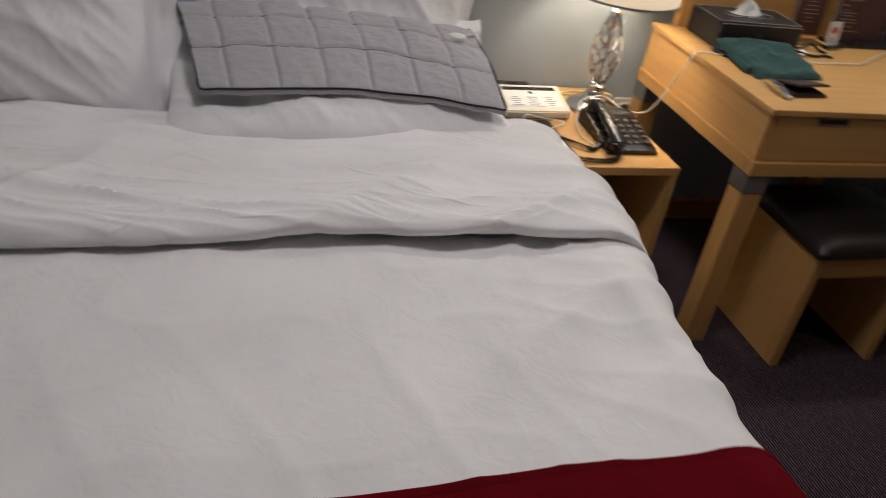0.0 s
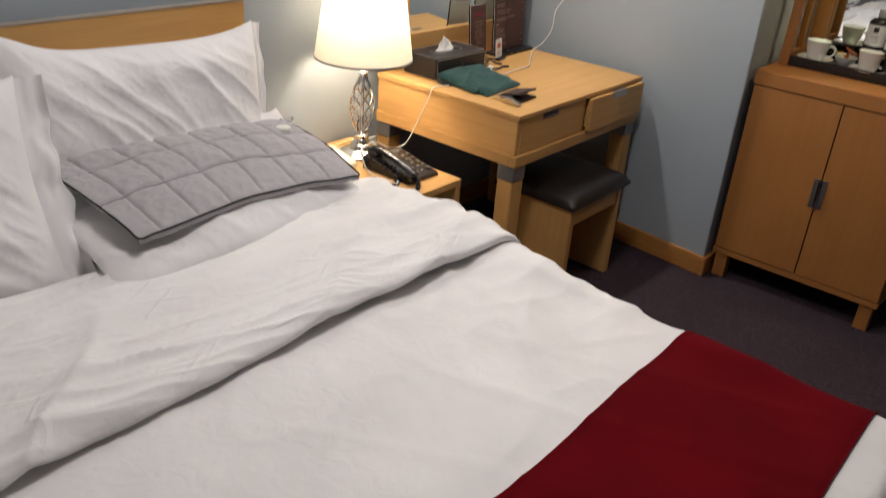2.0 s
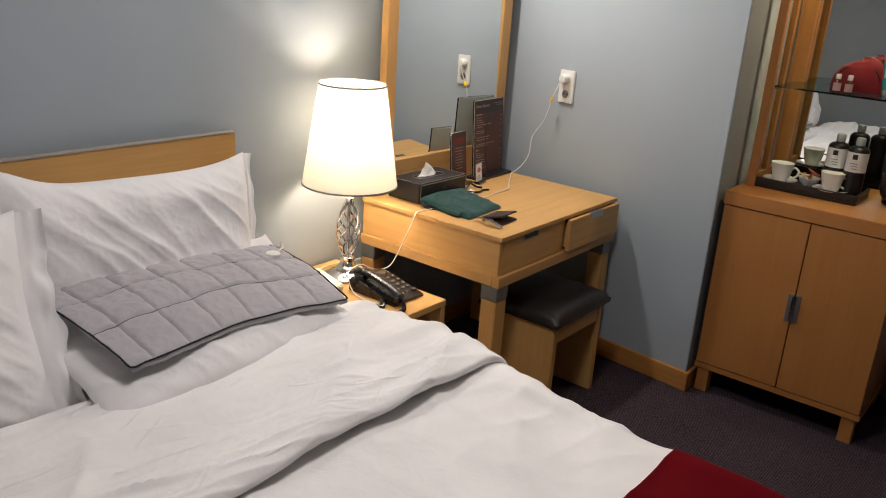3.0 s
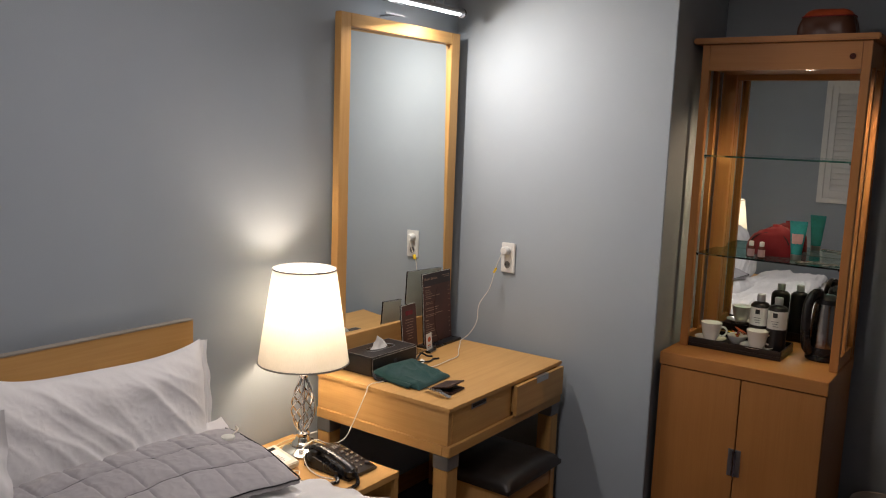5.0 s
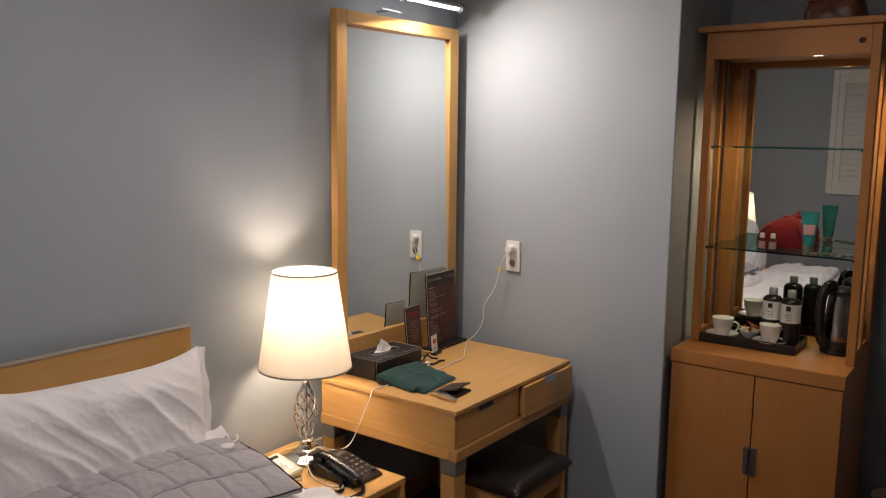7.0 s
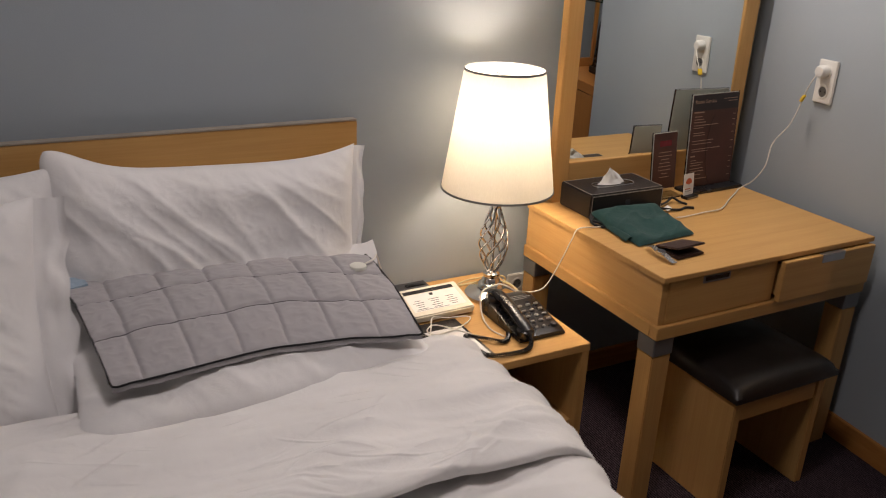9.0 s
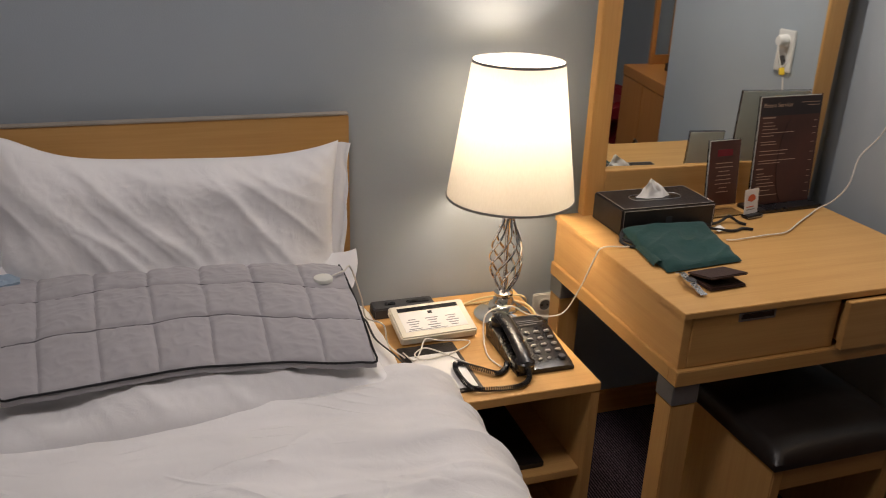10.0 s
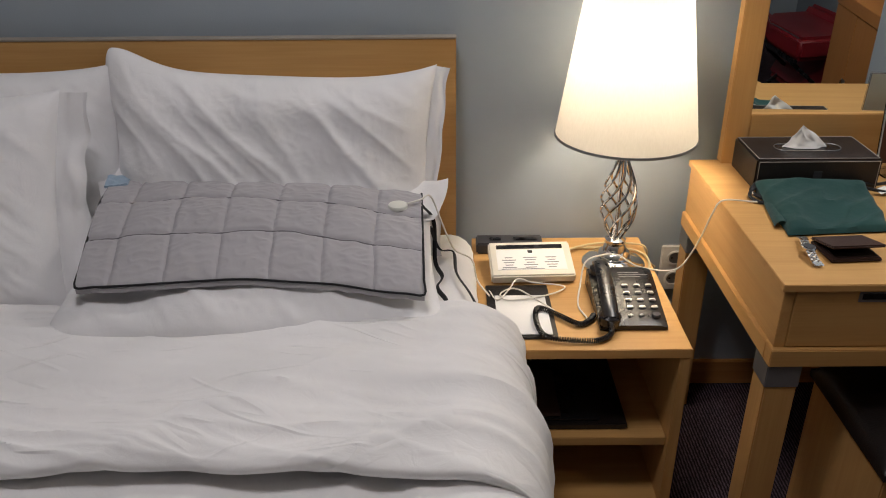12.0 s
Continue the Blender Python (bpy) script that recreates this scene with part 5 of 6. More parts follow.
def watch():
    w = thing("wristwatch", "silver wristwatch with metal link bracelet on the desk", "wristwatch", (-0.762, -0.545, DZ))
    pts = smooth_line([(-0.768, -0.505, DZ + 0.010), (-0.773, -0.530, DZ + 0.019), (-0.779, -0.560, DZ + 0.017), (-0.781, -0.587, DZ + 0.018), (-0.780, -0.615, DZ + 0.010), (-0.774, -0.625, DZ + 0.005)], 5)
    for i, q in enumerate(pts[:-1]):
        d = pts[i + 1] - q
        rx = math.degrees(math.atan2(d.z, -d.y))
        for k in (-1, 0, 1):
            lk = box(-0.0029, 0.0029, -0.0026, 0.0026, -0.0016, 0.0016, 0.0007)
            part("link", move(lk, pose(q.x + k * 0.0062, q.y, q.z, -rx, 0, 6)), M_CHROME if (i + k) % 2 else M_STEEL, w)
    case = lathe([(0, -0.004), (0.0135, -0.004), (0.015, -0.001), (0.015, 0.003), (0.013, 0.0048), (0, 0.0048)], seg=32)
    part("case", move(case, pose(-0.7795, -0.573, DZ + 0.0185, 4, 6, 0)), M_CHROME, w)
    part("dial", move(lathe([(0, 0.0056), (0.0115, 0.0056), (0.0115, 0.005), (0, 0.005)], seg=28), pose(-0.7795, -0.573, DZ + 0.0185, 4, 6, 0)), M_DARKPL, w, "dark dial")
    return w


watch()


def text_mesh(body, size, name):
    cu = bpy.data.curves.new(name, "FONT")
    cu.body, cu.size, cu.extrude = body, size, 0.0002
    tmp = bpy.data.objects.new(name, cu)
    me = bpy.data.meshes.new_from_object(tmp)
    bm = bmesh.new()
    bm.from_mesh(me)
    bpy.data.objects.remove(tmp)
    bpy.data.meshes.remove(me)
    bpy.data.curves.remove(cu)
    return bm


def menu_stand(label, cx, y, w, h, turn, lean, big):
    m = thing("menu_stand", label, "menu stand", (cx, y, DZ))
    T = pose(cx, y, DZ + 0.0008, lean, 0, turn)
    if big:
        part("base", move(box(-w / 2 - 0.012, w / 2 + 0.012, -0.050, 0.034, 0, 0.011, 0.002), pose(cx, y, DZ + 0.0005, 0, 0, turn)), M_BLACKPL, m, "black base plate")
    else:
        part("base", move(box(-w / 2, w / 2, -0.045, 0.015, 0, 0.004, 0.001), pose(cx, y, DZ + 0.0005, 0, 0, turn)), M_ACRYLIC, m, "clear acrylic foot")
    z0 = 0.012 if big else 0.022
    part("holder", move(box(-w / 2, w / 2, -0.0008, 0.0058, z0 - 0.004, h, 0.001), T), M_ACRYLIC, m, "clear acrylic sleeve").visible_shadow = False
    part("card", move(box(-w / 2 + 0.004, w / 2 - 0.004, -0.0028, -0.0012, z0, h - 0.004, 0), T), M_MENU, m, "brown printed card")

    part("card_back", move(box(-w / 2 + 0.003, w / 2 - 0.003, 0.0062, 0.0074, z0, h - 0.003, 0), T), M_GREYBACK, m, "pale grey back of the card")

    def bar(x0, x1, z, t=0.0026, mt=None):
        part("print_bar", move(box(x0, x1, -0.0036, -0.0030, z, z + t, 0), T), mt or M_MENUTEXT, m)
    if big:
        part("header", move(box(-w / 2 + 0.005, w / 2 - 0.005, -0.0034, -0.0029, h - 0.060, h - 0.006, 0), T), M_MENUTOP, m)
        t = text_mesh("Room Service", 0.019, "title")
        part("title", move(t, T @ pose(-w / 2 + 0.012, -0.0040, h - 0.034, 90, 0, 0)), M_MENUTEXT, m)
        bar(0.035, w / 2 - 0.012, h - 0.024, 0.002)
        bar(0.060, w / 2 - 0.012, h - 0.033, 0.002)
        rows = [(0.052, 0.048, 1), (0.066, 0.040, 0), (0.076, 0.050, 0), (0.086, 0.06, 0), (0.097, 0.125, 0), (0.106, 0.05, 0), (0.124, 0.060, 0), (0.132, 0.062, 0), (0.152, 0.11, 0), (0.163, 0.10, 0),
                (0.182, 0.145, 0), (0.190, 0.085, 0), (0.208, 0.024, 1), (0.222, 0.03, 0), (0.231, 0.066, 0), (0.240, 0.055, 0), (0.252, 0.07, 0), (0.262, 0.075, 0), (0.275, 0.06, 0), (0.290, 0.09, 0)]
        for i, (dz, ln, head) in enumerate(rows):
            zz = h - 0.015 - dz
            if zz > z0 + 0.01:
                bar(-w / 2 + 0.014 + (0 if head else 0.004), -w / 2 + 0.014 + ln, zz, 0.0042 if head else 0.0022)
                if not head and i % 2:
                    bar(w / 2 - 0.026, w / 2 - 0.014, zz, 0.002)
        arc = [(0.02 + 0.05 * math.cos(a), -0.0040, h * 0.42 + 0.135 * math.sin(a)) for a in [math.pi * (0.62 + 0.78 * k / 16) for k in range(17)]]
        part("curve_line", move(tube(arc, 0.0008, 5, steps=2), T), M_WALLET, m)
    else:
        part("heading", move(box(-0.028, 0.028, -0.0036, -0.0030, h - 0.050, h - 0.030, 0), T), M_REDBAG, m, "faint red heading")
        for k, ln in enumerate((0.060, 0.064, 0.040, 0.05, 0.058, 0.058, 0.03, 0.044)):
            bar(-ln / 2, ln / 2, h - 0.072 - k * 0.0125, 0.0022)
    return m


menu_stand("tall acrylic stand holding a brown room service menu", -0.147, -0.105, 0.238, 0.345, 3, -4, True)
menu_stand("small acrylic stand holding a brown printed notice", -0.366, -0.112, 0.118, 0.222, 4, -6, False)

cd = thing("card_holder", "small white card with orange emblem in a black clip", "card holder", (-0.30, -0.165, DZ))
T = pose(-0.300, -0.172, DZ + 0.0008, 0, 0, 12)
part("clip", move(box(-0.030, 0.036, -0.018, 0.012, 0, 0.010, 0.003), T), M_BLACKPL, cd, "black clip base")
part("clip_edge", move(box(-0.0305, 0.0365, -0.0187, -0.0178, 0.003, 0.006, 0), T), M_STEEL, cd)
T2 = T @ pose(0, 0.002, 0.0102, -6, 0, 0)
part("card", move(box(-0.029, 0.029, -0.0008, 0.0008, 0, 0.075, 0), T2), M_PAPER, cd, "white printed card")
em = bmesh.new()
cv = em.verts.new((0, -0.0014, 0.036))
arc = [em.verts.new((0.017 * math.cos(a), -0.0014, 0.045 + 0.014 * math.sin(a))) for a in [math.pi * (-0.08 + 1.16 * k / 18) for k in range(19)]]
for a, b2 in zip(arc, arc[1:]):
    em.faces.new([cv, a, b2])
part("emblem", move(em, T2), M_ORANGE, cd, "plain orange fan shape")
part("print_bar", move(box(-0.020, 0.010, -0.0014, -0.0009, 0.020, 0.0228, 0), T2), M_ORANGE, cd)
part("print_bar", move(box(-0.020, 0.016, -0.0014, -0.0009, 0.012, 0.0142, 0), T2), M_INK, cd)

# ---------------------------------------------------------------- display cabinet in the recess
CX0, CX1, CY0, CY1 = 0.036, 0.545, -1.785, -1.128
UX = 0.200


def cabinet():
    c = thing("display_cabinet", "maple display cabinet with mirror back, glass shelves and cupboard doors", "cabinet", ((CX0 + CX1) / 2, (CY0 + CY1) / 2, 0))
    body = box(CX0 + 0.022, CX1, CY0 + 0.004, CY0 + 0.024, 0.130, 0.823, 0.0015)
    box(CX0 + 0.022, CX1, CY1 - 0.024, CY1 - 0.004, 0.130, 0.823, 0.0015, body)
    box(CX1 - 0.012, CX1 - 0.001, CY0 + 0.0245, CY1 - 0.0245, 0.130, 0.823, 0, body)
    part("body", body, M_CABZ, c)
    part("plinth", box(CX0 + 0.004, CX1, CY0, CY1, 0.105, 0.1295, 0.002), M_CABY, c)
    part("counter", box(CX0, CX1, CY0, CY1, 0.824, 0.878, 0.002), M_CABY, c)
    mid = -1.466
    for a, b in ((CY0 + 0.005, mid - 0.0022), (mid + 0.0022, CY1 - 0.005)):
        d = part("door", box(CX0 + 0.003, CX0 + 0.0215, a, b, 0.133, 0.820, 0.0015), M_CABZ, c)
        s = -1 if b < mid else 1
        y = mid + s * 0.0135
        part("handle", box(CX0 - 0.001, CX0 + 0.004, y - 0.0110, y + 0.0110, 0.420, 0.532, 0.001), M_STEEL, d, "inset metal pull")
        part("handle_lip", box(CX0 - 0.012, CX0 - 0.0012, mid + s * 0.003, mid + s * 0.006, 0.424, 0.528, 0.001), M_CHROME, d)
    for x in (CX0 + 0.012, CX1 - 0.065):
        for y in (CY0 + 0.014, CY1 - 0.064):
            part("leg", box(x, x + 0.050, y, y + 0.050, 0, 0.1048, 0.002), M_CABZ, c)
    # upper part
    y0, y1, zt = CY0 + 0.002, CY1 - 0.022, 2.150
    w = 0.032
    for a in (y0, y1 - w):
        part("stile", box(UX, UX + 0.030, a, a + w, 0.8785, zt, 0.002), M_CABZ, c)
        part("rear_post", box(CX1 - 0.060, CX1 - 0.030, a - (0.03 if a > y0 else 0), a + w, 0.8785, zt, 0.002), M_CABZ, c)
        part("side_rail", box(UX + 0.0305, CX1 - 0.0605, a + 0.004, a + w - 0.004, 0.8785, 0.930, 0.001), M_CABY, c)
        part("side_rail", box(UX + 0.0305, CX1 - 0.0605, a + 0.004, a + w - 0.004, 2.06, zt, 0.001), M_CABY, c)
        part("mullion", box(0.335, 0.362, a + 0.004, a + w - 0.004, 0.9305, 2.0595, 0.001), M_CABZ, c)
        part("side_pane", box(UX + 0.0305, CX1 - 0.0605, a + w / 2 - 0.002, a + w / 2 + 0.002, 0.9302, 2.0598, 0), M_PANE, c, "clear glass side pane").visible_shadow = False
    part("header", box(UX, UX + 0.022, y0 + w + 0.0003, y1 - w - 0.0003, 2.045, zt, 0.0015), M_CABY, c)
    part("lamp_board", box(UX + 0.0225, CX1 - 0.0305, y0 + w + 0.0003, y1 - w - 0.0003, 2.050, 2.062, 0), M_CABY, c)
    part("mirror_rail", box(CX1 - 0.048, CX1 - 0.0305, y0 + w + 0.0003, y1 - w - 0.031, 2.026, 2.0498, 0.001), M_CABY, c)
    mc = Vector((CX1 - 0.0235, (y0 + y1) / 2, 0))
    part("mirror_back", move(box(-0.0025, 0.0025, y0 + 0.002 - mc.y, y1 - 0.002 - mc.y, 0.8785, zt, 0), pose(mc.x, mc.y, 0, 0, 0, 0.6)), M_MIRROR, c, "mirror back panel")
    part("back_panel", box(CX1 - 0.0165, CX1 - 0.006, y0, y1, 0.8785, zt, 0), M_CABZ, c)
    part("crown", box(UX - 0.028, CX1, CY0 - 0.026, CY1 + 0.010, zt + 0.0005, 2.174, 0.005), M_CABY, c)
    for z in (1.2795, 1.6935):
        part("glass_shelf", box(UX + 0.014, CX1 - 0.032, y0 + w + 0.002, y1 - w - 0.002, z, z + 0.007, 0.0008), M_GLASS, c, "green-edged glass shelf").visible_shadow = False
        for yy in (y0 + w + 0.006, y1 - w - 0.006):
            for xx in (UX + 0.026, 0.345):
                part("shelf_pin", lathe([(0, -0.006), (0.004, -0.006), (0.004, -0.0003), (0, -0.0003)], (xx, yy, z), 10), M_BLACKPL, c)
    part("lock", move(lathe([(0, 0.004), (0.004, 0.004), (0.005, 0.002), (0.0105, 0.003), (0.0115, 0), (0, 0)], seg=24), pose(UX - 0.0002, -1.718, 2.092, 0, -90, 0)), M_BROWNGLASS, c, "round dark lock")
    sp = part("spotlight", lathe([(0.019, 0.0), (0.026, 0.0), (0.027, -0.003), (0.024, -0.005), (0.019, -0.003)], (0.235, -1.567, 2.0495), 28, close=True), M_STEEL, c, "recessed cabinet spotlight")
    part("lens", lathe([(0, -0.002), (0.0188, -0.002), (0.0188, -0.0005), (0, -0.0005)], (0.235, -1.567, 2.0495), 24), M_SPOTLENS, sp, "glowing lens")
    return c


cabinet()
CZ = 0.8785


def tray():
    x0, x1, y0, y1 = 0.215, 0.425, -1.565, -1.165
    t = thing("serving_tray", "black lacquered serving tray on the cabinet counter", "tray", ((x0 + x1) / 2, (y0 + y1) / 2, CZ))
    part("floor_panel", box(x0, x1, y0, y1, CZ + 0.0005, CZ + 0.018, 0.002), M_TRAY, t)
    for a in ((x0, x0 + 0.008, y0, y1), (x1 - 0.008, x1, y0, y1), (x0 + 0.0082, x1 - 0.0082, y0, y0 + 0.008), (x0 + 0.0082, x1 - 0.0082, y1 - 0.008, y1)):
        part("rim", box(*a, CZ + 0.0182, CZ + 0.040, 0.002), M_TRAY, t)


tray()


def cup_and_saucer(x, y, turn):
    z = CZ + 0.0188
    s = thing("saucer", "white porcelain saucer on the black tray", "saucer", (x, y, z), "saucers on the tray")
    part("dish", lathe([(0, 0.004), (0.030, 0.004), (0.052, 0.010), (0.066, 0.017), (0.0665, 0.0185), (0.050, 0.013), (0.030, 0.0075), (0, 0.0075)][::-1], seg=40), M_CERAMIC, s, local=True)
    part("foot_ring", lathe([(0.026, 0.0), (0.029, 0.0), (0.030, 0.0042), (0.025, 0.0042)], seg=32, close=True), M_CERAMIC, s, local=True)
    c = thing("coffee_cup", "white porcelain coffee cup turned mouth up on its saucer", "cup", (x, y, z + 0.0078), "cups on the tray", turn=turn)
    part("bowl", lathe([(0, 0.0), (0.023, 0.0), (0.027, 0.004), (0.034, 0.020), (0.040, 0.048), (0.0445, 0.074), (0.045, 0.076), (0.042, 0.074), (0.033, 0.040), (0.027, 0.018), (0.020, 0.007), (0, 0.006)], seg=40), M_CERAMIC, c, local=True)
    part("handle", tube([(0.036, 0, 0.056), (0.052, 0, 0.060), (0.064, 0, 0.048), (0.060, 0, 0.030), (0.046, 0, 0.020), (0.033, 0, 0.024)], 0.0042, 9), M_CERAMIC, c, local=True)
    part("coffee_lid", lathe([(0, 0.0735), (0.0415, 0.0735), (0.0415, 0.0745), (0.03, 0.0755), (0, 0.0755)], seg=32), M_PAPER, c, "paper cup cover", local=True)


cup_and_saucer(0.285, -1.255, -80)
cup_and_saucer(0.275, -1.452, -75)
bw = thing("sachet_bowl", "small white bowl filled with coloured sachets", "bowl", (0.33, -1.355, CZ + 0.0188))
part("bowl", lathe([(0, 0), (0.020, 0), (0.034, 0.014), (0.043, 0.036), (0.0405, 0.036), (0.031, 0.016), (0.018, 0.006), (0, 0.005)], seg=32), M_CERAMIC, bw, local=True)
for i in range(7):
    a = i * 0.9
    part("sachet", move(box(-0.026, 0.026, -0.005, 0.005, -0.0015, 0.0015, 0.001), pose(0.012 * math.cos(a), 0.014 * math.sin(a), 0.034 + 0.004 * i, 12 * math.sin(i * 2.1), -28 + 9 * i, 47 * i)), (M_SWEETS, M_ORANGE, M_YELLOW, M_PAPER, M_REDBAG)[i % 5], bw, local=True)


def water_bottle(x, y):
    z = CZ + 0.0188
    b = thing("water_bottle", "small dark bottle with a white label and steel cap", "bottle", (x, y, z), "bottles on the tray")
    part("flask", lathe([(0, 0), (0.036, 0), (0.040, 0.005), (0.040, 0.172), (0.038, 0.181), (0.029, 0.190), (0.015, 0.194), (0.015, 0.196), (0, 0.196)], seg=32), M_TRAY, b, "dark glass flask", local=True)
    part("cap", lathe([(0, 0.1962), (0.0165, 0.1962), (0.017, 0.199), (0.017, 0.222), (0.015, 0.226), (0, 0.226)], seg=28), M_CAPGREY, b, local=True)
    lab = bmesh.new()
    g = [[lab.verts.new((0.0407 * math.cos(a), 0.0407 * math.sin(a), zz)) for zz in (0.096, 0.172)] for a in [math.pi - 1.05 + 2.5 * k / 16 for k in range(17)]]
    for a, c in zip(g, g[1:]):
        lab.faces.new([a[0], c[0], c[1], a[1]])
    part("label", lab, M_PAPER, b, "white paper label", local=True)
    part("label_mark", box(-0.0418, -0.0410, -0.009, 0.009, 0.146, 0.165, 0), M_BLACKINK, b, local=True)
    for k in range(3):
        part("label_bar", box(-0.0416, -0.0410, -0.014, 0.014 - 0.004 * k, 0.128 - 0.010 * k, 0.1305 - 0.010 * k, 0), M_INK, b, local=True)


water_bottle(0.345, -1.437)
water_bottle(0.320, -1.515)


def kettle():
    k = thing("electric_kettle", "black and steel electric kettle on its base", "kettle", (0.392, -1.690, CZ))
    k.scale = (0.90, 0.90, 1.15)
    part("base", lathe([(0, 0.0005), (0.076, 0.0005), (0.079, 0.006), (0.076, 0.020), (0, 0.022)], seg=40), M_BLACKPL, k, local=True)
    part("jug", lathe([(0, 0.0225), (0.072, 0.0225), (0.074, 0.030), (0.068, 0.110), (0.058, 0.190), (0.055, 0.205), (0, 0.206)], seg=44), M_DARKSTEEL, k, "dark polished steel jug", local=True)
    part("lid", lathe([(0, 0.2062), (0.054, 0.2062), (0.052, 0.222), (0.030, 0.236), (0, 0.240)], seg=40), M_BLACKPL, k, local=True)
    part("handle", tube([(-0.030, 0.030, 0.238), (-0.062, 0.052, 0.236), (-0.082, 0.068, 0.200), (-0.086, 0.070, 0.130), (-0.080, 0.062, 0.060), (-0.062, 0.048, 0.034)], 0.021, 12), M_BLACKPL, k, "thick black handle", local=True)
    part("band", lathe([(0.0735, 0.0228), (0.0755, 0.0228), (0.0735, 0.050), (0.0715, 0.050)], seg=44, close=True), M_BLACKPL, k, local=True)
    part("spout", tube([(0.045, -0.035, 0.185), (0.062, -0.048, 0.205), (0.070, -0.054, 0.216)], 0.016, 10), M_BLACKPL, k, local=True)


kettle()
SZ = 1.2868
for i, y in enumerate((-1.398, -1.440)):
    mb = thing("miniature_bottle", "tiny brown bottle with pink label and white cap", "bottle", (0.262, y, SZ), "tiny bottles on the glass shelf")
    part("flask", lathe([(0, 0), (0.0125, 0), (0.0135, 0.002), (0.0135, 0.042), (0.009, 0.049), (0, 0.049)], seg=20), M_BROWNGLASS, mb, local=True)
    part("label", lathe([(0.0138, 0.006), (0.0141, 0.006), (0.0141, 0.036), (0.0138, 0.036)], seg=20, close=True), M_PINKISH, mb, local=True)
    part("cap", lathe([(0, 0.0492), (0.0095, 0.0492), (0.0095, 0.066), (0.008, 0.068), (0, 0.068)], seg=18), M_WHITEPL, mb, local=True)


def tube_bottle(x, y, turn):
    t = thing("lotion_tube", "teal plastic lotion tube standing on its cap", "lotion tube", (x, y, SZ), "tubes on the glass shelf", turn=turn)
    part("cap", lathe([(0, 0.0003), (0.020, 0.0003), (0.021, 0.003), (0.021, 0.024), (0, 0.024)], seg=26), M_STEEL, t, local=True)

    def fn(u, v):
        a = 2 * math.pi * u
        rx = 0.021 + 0.013 * v
        ry = 0.021 * (1 - v) + 0.0012 * v
        return ry * math.cos(a), rx * math.sin(a), 0.0242 + 0.126 * v
    part("body", sheet(fn, 36, 14), M_TEAL, t, local=True)
    part("crimp", box(-0.0012, 0.0012, -0.0342, 0.0342, 0.1500, 0.160, 0.0004), M_TEAL, t, local=True)
    part("label", sheet(lambda u, v: ((-(0.021 * (1 - (0.35 + 0.3 * v)) + 0.0012) - 0.0012) * math.cos((u - 0.5) * 1.7), (0.021 + 0.013 * (0.35 + 0.3 * v) + 0.0006) * math.sin((u - 0.5) * 1.7), 0.068 + 0.04 * v), 12, 6), M_PINKISH, t, local=True)


tube_bottle(0.330, -1.560, 8)
rb = thing("cosmetic_bag", "soft dark red cosmetic bag on the glass shelf", "cosmetic bag", (0.405, -1.440, SZ))


def dome(u, v):
    a, e = 2 * math.pi * u, v * math.pi / 2
    r = max(0.0, math.cos(e)) ** 0.6
    return (0.052 * r * math.cos(a) * (1 + 0.08 * n3(math.cos(a) * 2, v * 2, 1)), 0.100 * r * math.sin(a) * (1 + 0.06 * n3(math.sin(a) * 2, v * 2, 2)), 0.0008 + 0.118 * math.sin(e) * (1 - 0.10 * math.sin(a)) + 0.012 * n3(u * 7, v * 5, 4) * v)


part("bag", sheet(dome, 44, 18), M_REDBAG, rb, local=True)
part("zip", tube([(-0.030, 0.080, 0.048), (-0.032, 0.055, 0.080), (-0.030, 0.0, 0.098), (-0.030, -0.055, 0.086), (-0.030, -0.080, 0.052)], 0.0025, 6), M_BLACKCLOTH, rb, "dark zip", local=True)
jw = thing("jewellery", "small silver jewellery pieces lying on the glass shelf", "jewellery", (0.29, -1.63, SZ))
for i in range(5):
    q = [(0.016 * math.cos(a) * (1 + 0.2 * (i % 2)), 0.022 * math.sin(a), 0.0022) for a in [2 * math.pi * k / 18 for k in range(19)]]
    part("loop", move(tube(q, 0.0018, 6, smooth=False), pose(0.02 * (i % 3) - 0.02, 0.035 - 0.03 * i, 0.0003 * i, 0, 0, 40 * i)), M_CHROME, jw, local=True)


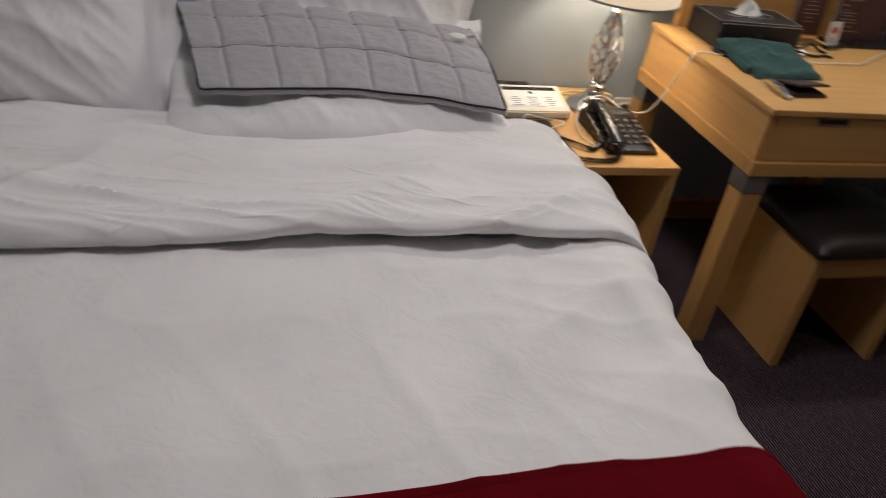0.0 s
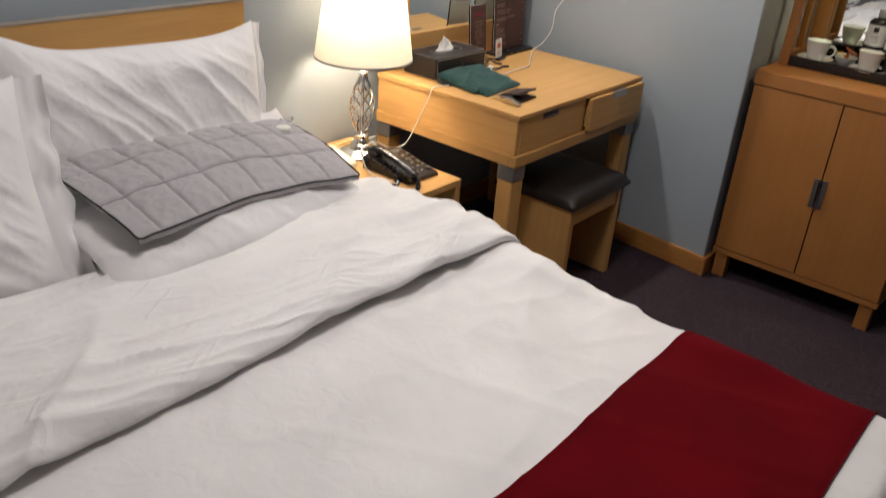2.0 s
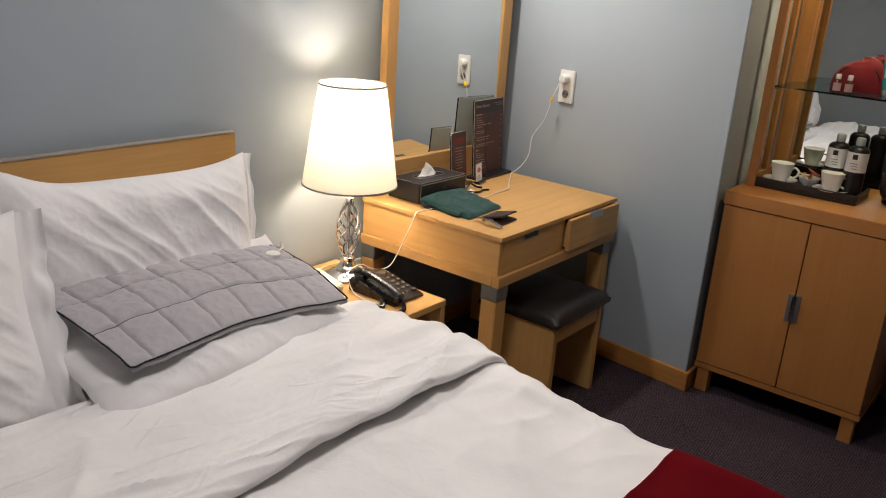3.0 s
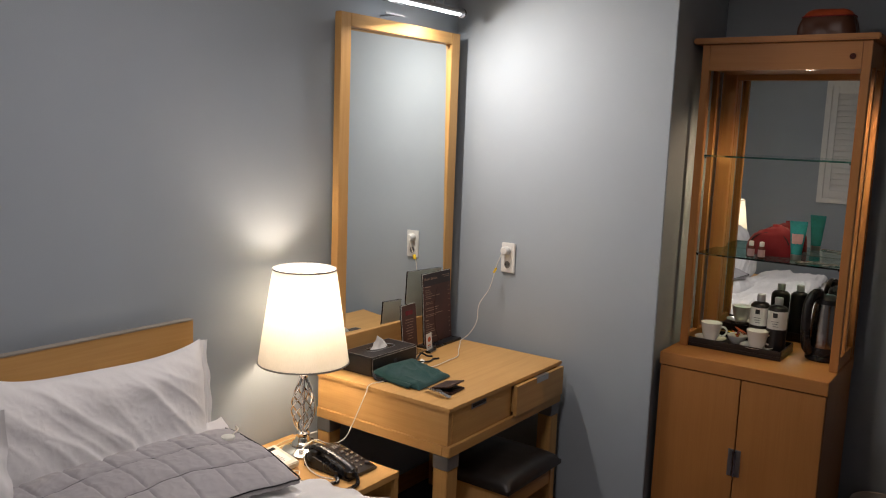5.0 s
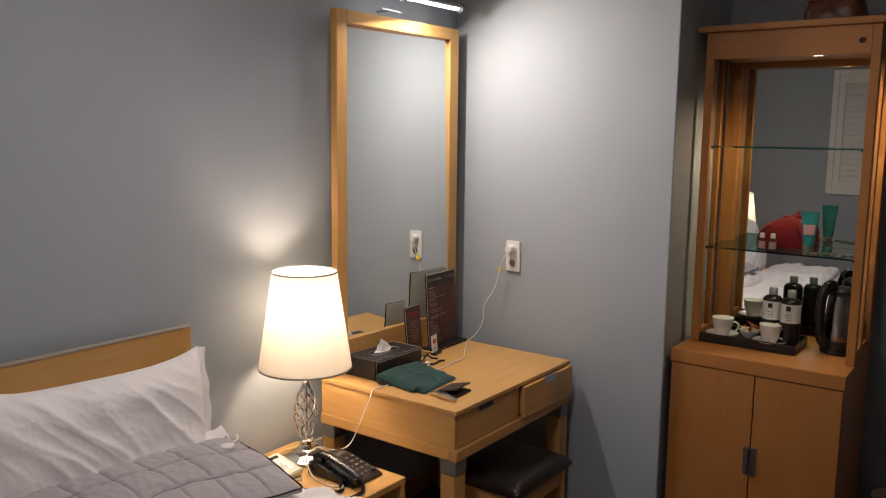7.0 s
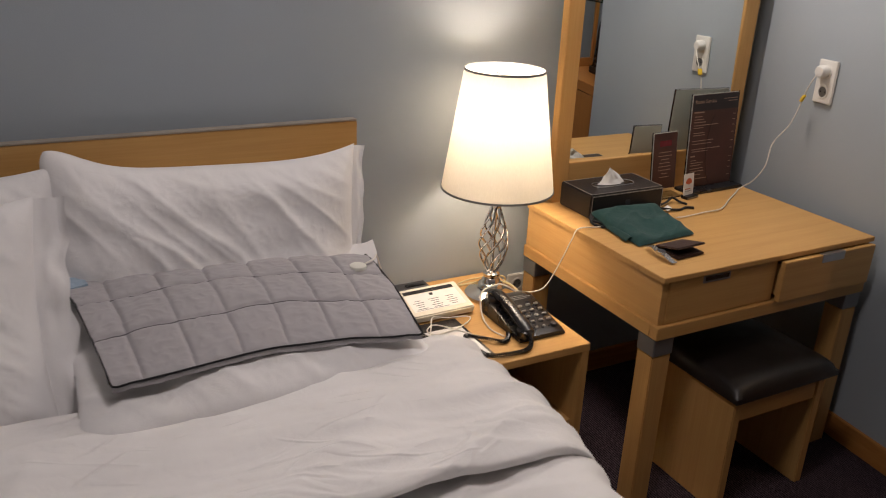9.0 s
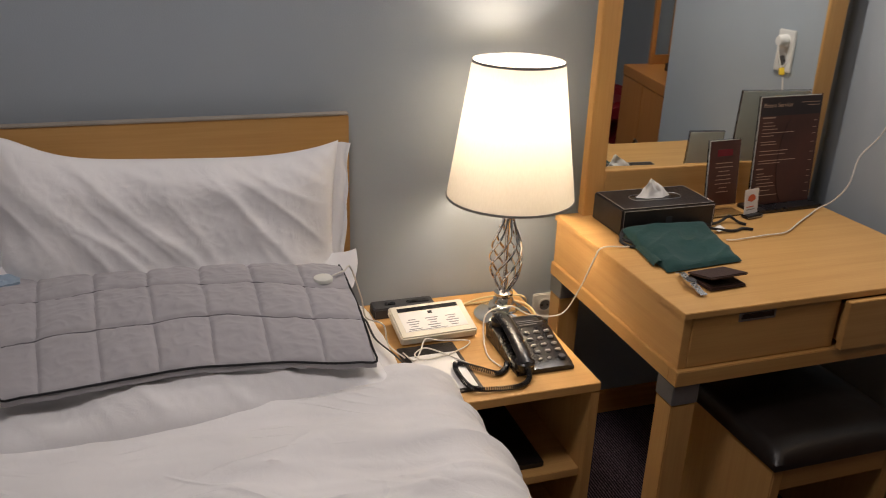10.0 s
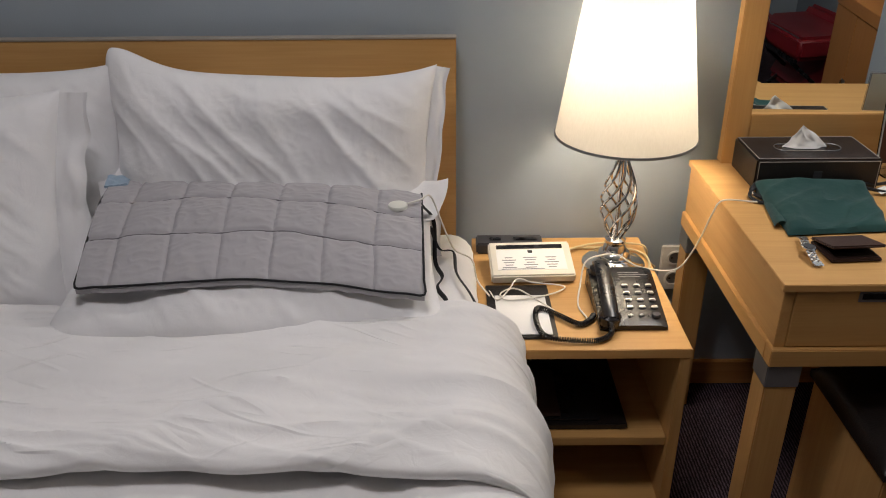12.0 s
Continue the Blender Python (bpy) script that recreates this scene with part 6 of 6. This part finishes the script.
def vinyl_case():
    p = thing("vinyl_case", "orange-brown translucent vinyl toiletry case on the cabinet", "toiletry case", (0.275, -1.608, 2.1745))

    def skin(u, v, grow, low):
        """Soft cushion-like pouch, narrower towards the top."""
        a = 2 * math.pi * u
        e = low + v * (math.pi / 2 - low)
        c, sn = math.cos(a), math.sin(a)
        r = max(0.0, math.cos(e)) ** 0.35
        k = (abs(c) ** 5 + abs(sn) ** 5) ** -0.2
        z = 0.100 * max(0.0, math.sin(e)) ** 0.75
        w = 1 + 0.05 * n3(c * 3, sn * 3, z * 30) - 0.9 * z
        return (0.052 + grow) * r * k * c * w, (0.108 + grow) * r * k * sn * w, 0.0008 + z + grow + 0.005 * n3(c * 3 + 2, sn * 4, 5) * v
    part("shell", sheet(lambda u, v: skin(u, v, 0.0, 0.0), 60, 24), M_VINYL, p, "brown translucent vinyl body", local=True)
    part("lid", sheet(lambda u, v: skin(u, v, 0.0015, 0.66), 60, 12), M_VINYLTOP, p, "orange vinyl top", local=True)
    part("zip", tube([skin(k / 40, 0, 0.003, 0.66) for k in range(41)], 0.0022, 6, smooth=False), M_REDBAG, p, "red zip edge", local=True)


vinyl_case()


def waste_bin():
    b = thing("waste_bin", "cream plastic waste bin on the carpet beside the cabinet", "waste bin", (0.470, -1.955, 0))
    part("bucket", lathe([(0, 0.0005), (0.088, 0.0005), (0.092, 0.005), (0.112, 0.285), (0.109, 0.285), (0.089, 0.010), (0, 0.008)], seg=44), M_BIN, b, local=True)
    part("rim", lathe([(0.109, 0.2852), (0.114, 0.2852), (0.116, 0.292), (0.113, 0.298), (0.109, 0.296)], seg=44, close=True), M_BIN, b, local=True)
    part("mark", move(lathe([(0, 0.0012), (0.018, 0.0012), (0.018, 0), (0, 0)], seg=20), pose(-0.108, 0.003, 0.19, 0, -86, 0)), M_REDBAG, b, "small red mark", local=True)


waste_bin()


def suitcase():
    s = thing("suitcase", "open red hard-shell suitcase on a dark folding stand", "suitcase", (0.20, -2.70, 0.379), turn=-14)
    lower = box(-0.27, 0.27, -0.36, 0.36, 0.0, 0.14, 0.03, seg=3)
    part("lower_shell", lower, M_REDSHELL, s, local=True)
    lid = box(-0.27, 0.27, -0.36, 0.36, 0.0, 0.12, 0.03, seg=3)
    part("lid", move(lid, pose(0.27, 0, 0.145, 0, -62, 0) @ pose(-0.27, 0, 0)), M_REDSHELL, s, local=True)
    part("trim", tube([(-0.272, -0.34, 0.14), (-0.272, 0.34, 0.14)], 0.004, 6, smooth=False), M_STEEL, s, "pale metal edge trim", local=True)
    r = thing("luggage_stand", "dark folding luggage stand with crossed legs", "luggage stand", (0.20, -2.70, 0), turn=-14)
    for y in (-0.22, 0.22):
        part("leg", tube([(-0.24, y, 0.0), (0.24, y, 0.35)], 0.013, 8, smooth=False), M_BLACKPL, r, local=True)
        part("leg", tube([(0.24, y + 0.03, 0.0), (-0.24, y + 0.03, 0.35)], 0.013, 8, smooth=False), M_BLACKPL, r, local=True)
    for x in (-0.24, 0.24):
        part("rail", box(x - 0.015, x + 0.015, -0.30, 0.30, 0.35, 0.378, 0.004), M_BLACKPL, r, local=True)


suitcase()
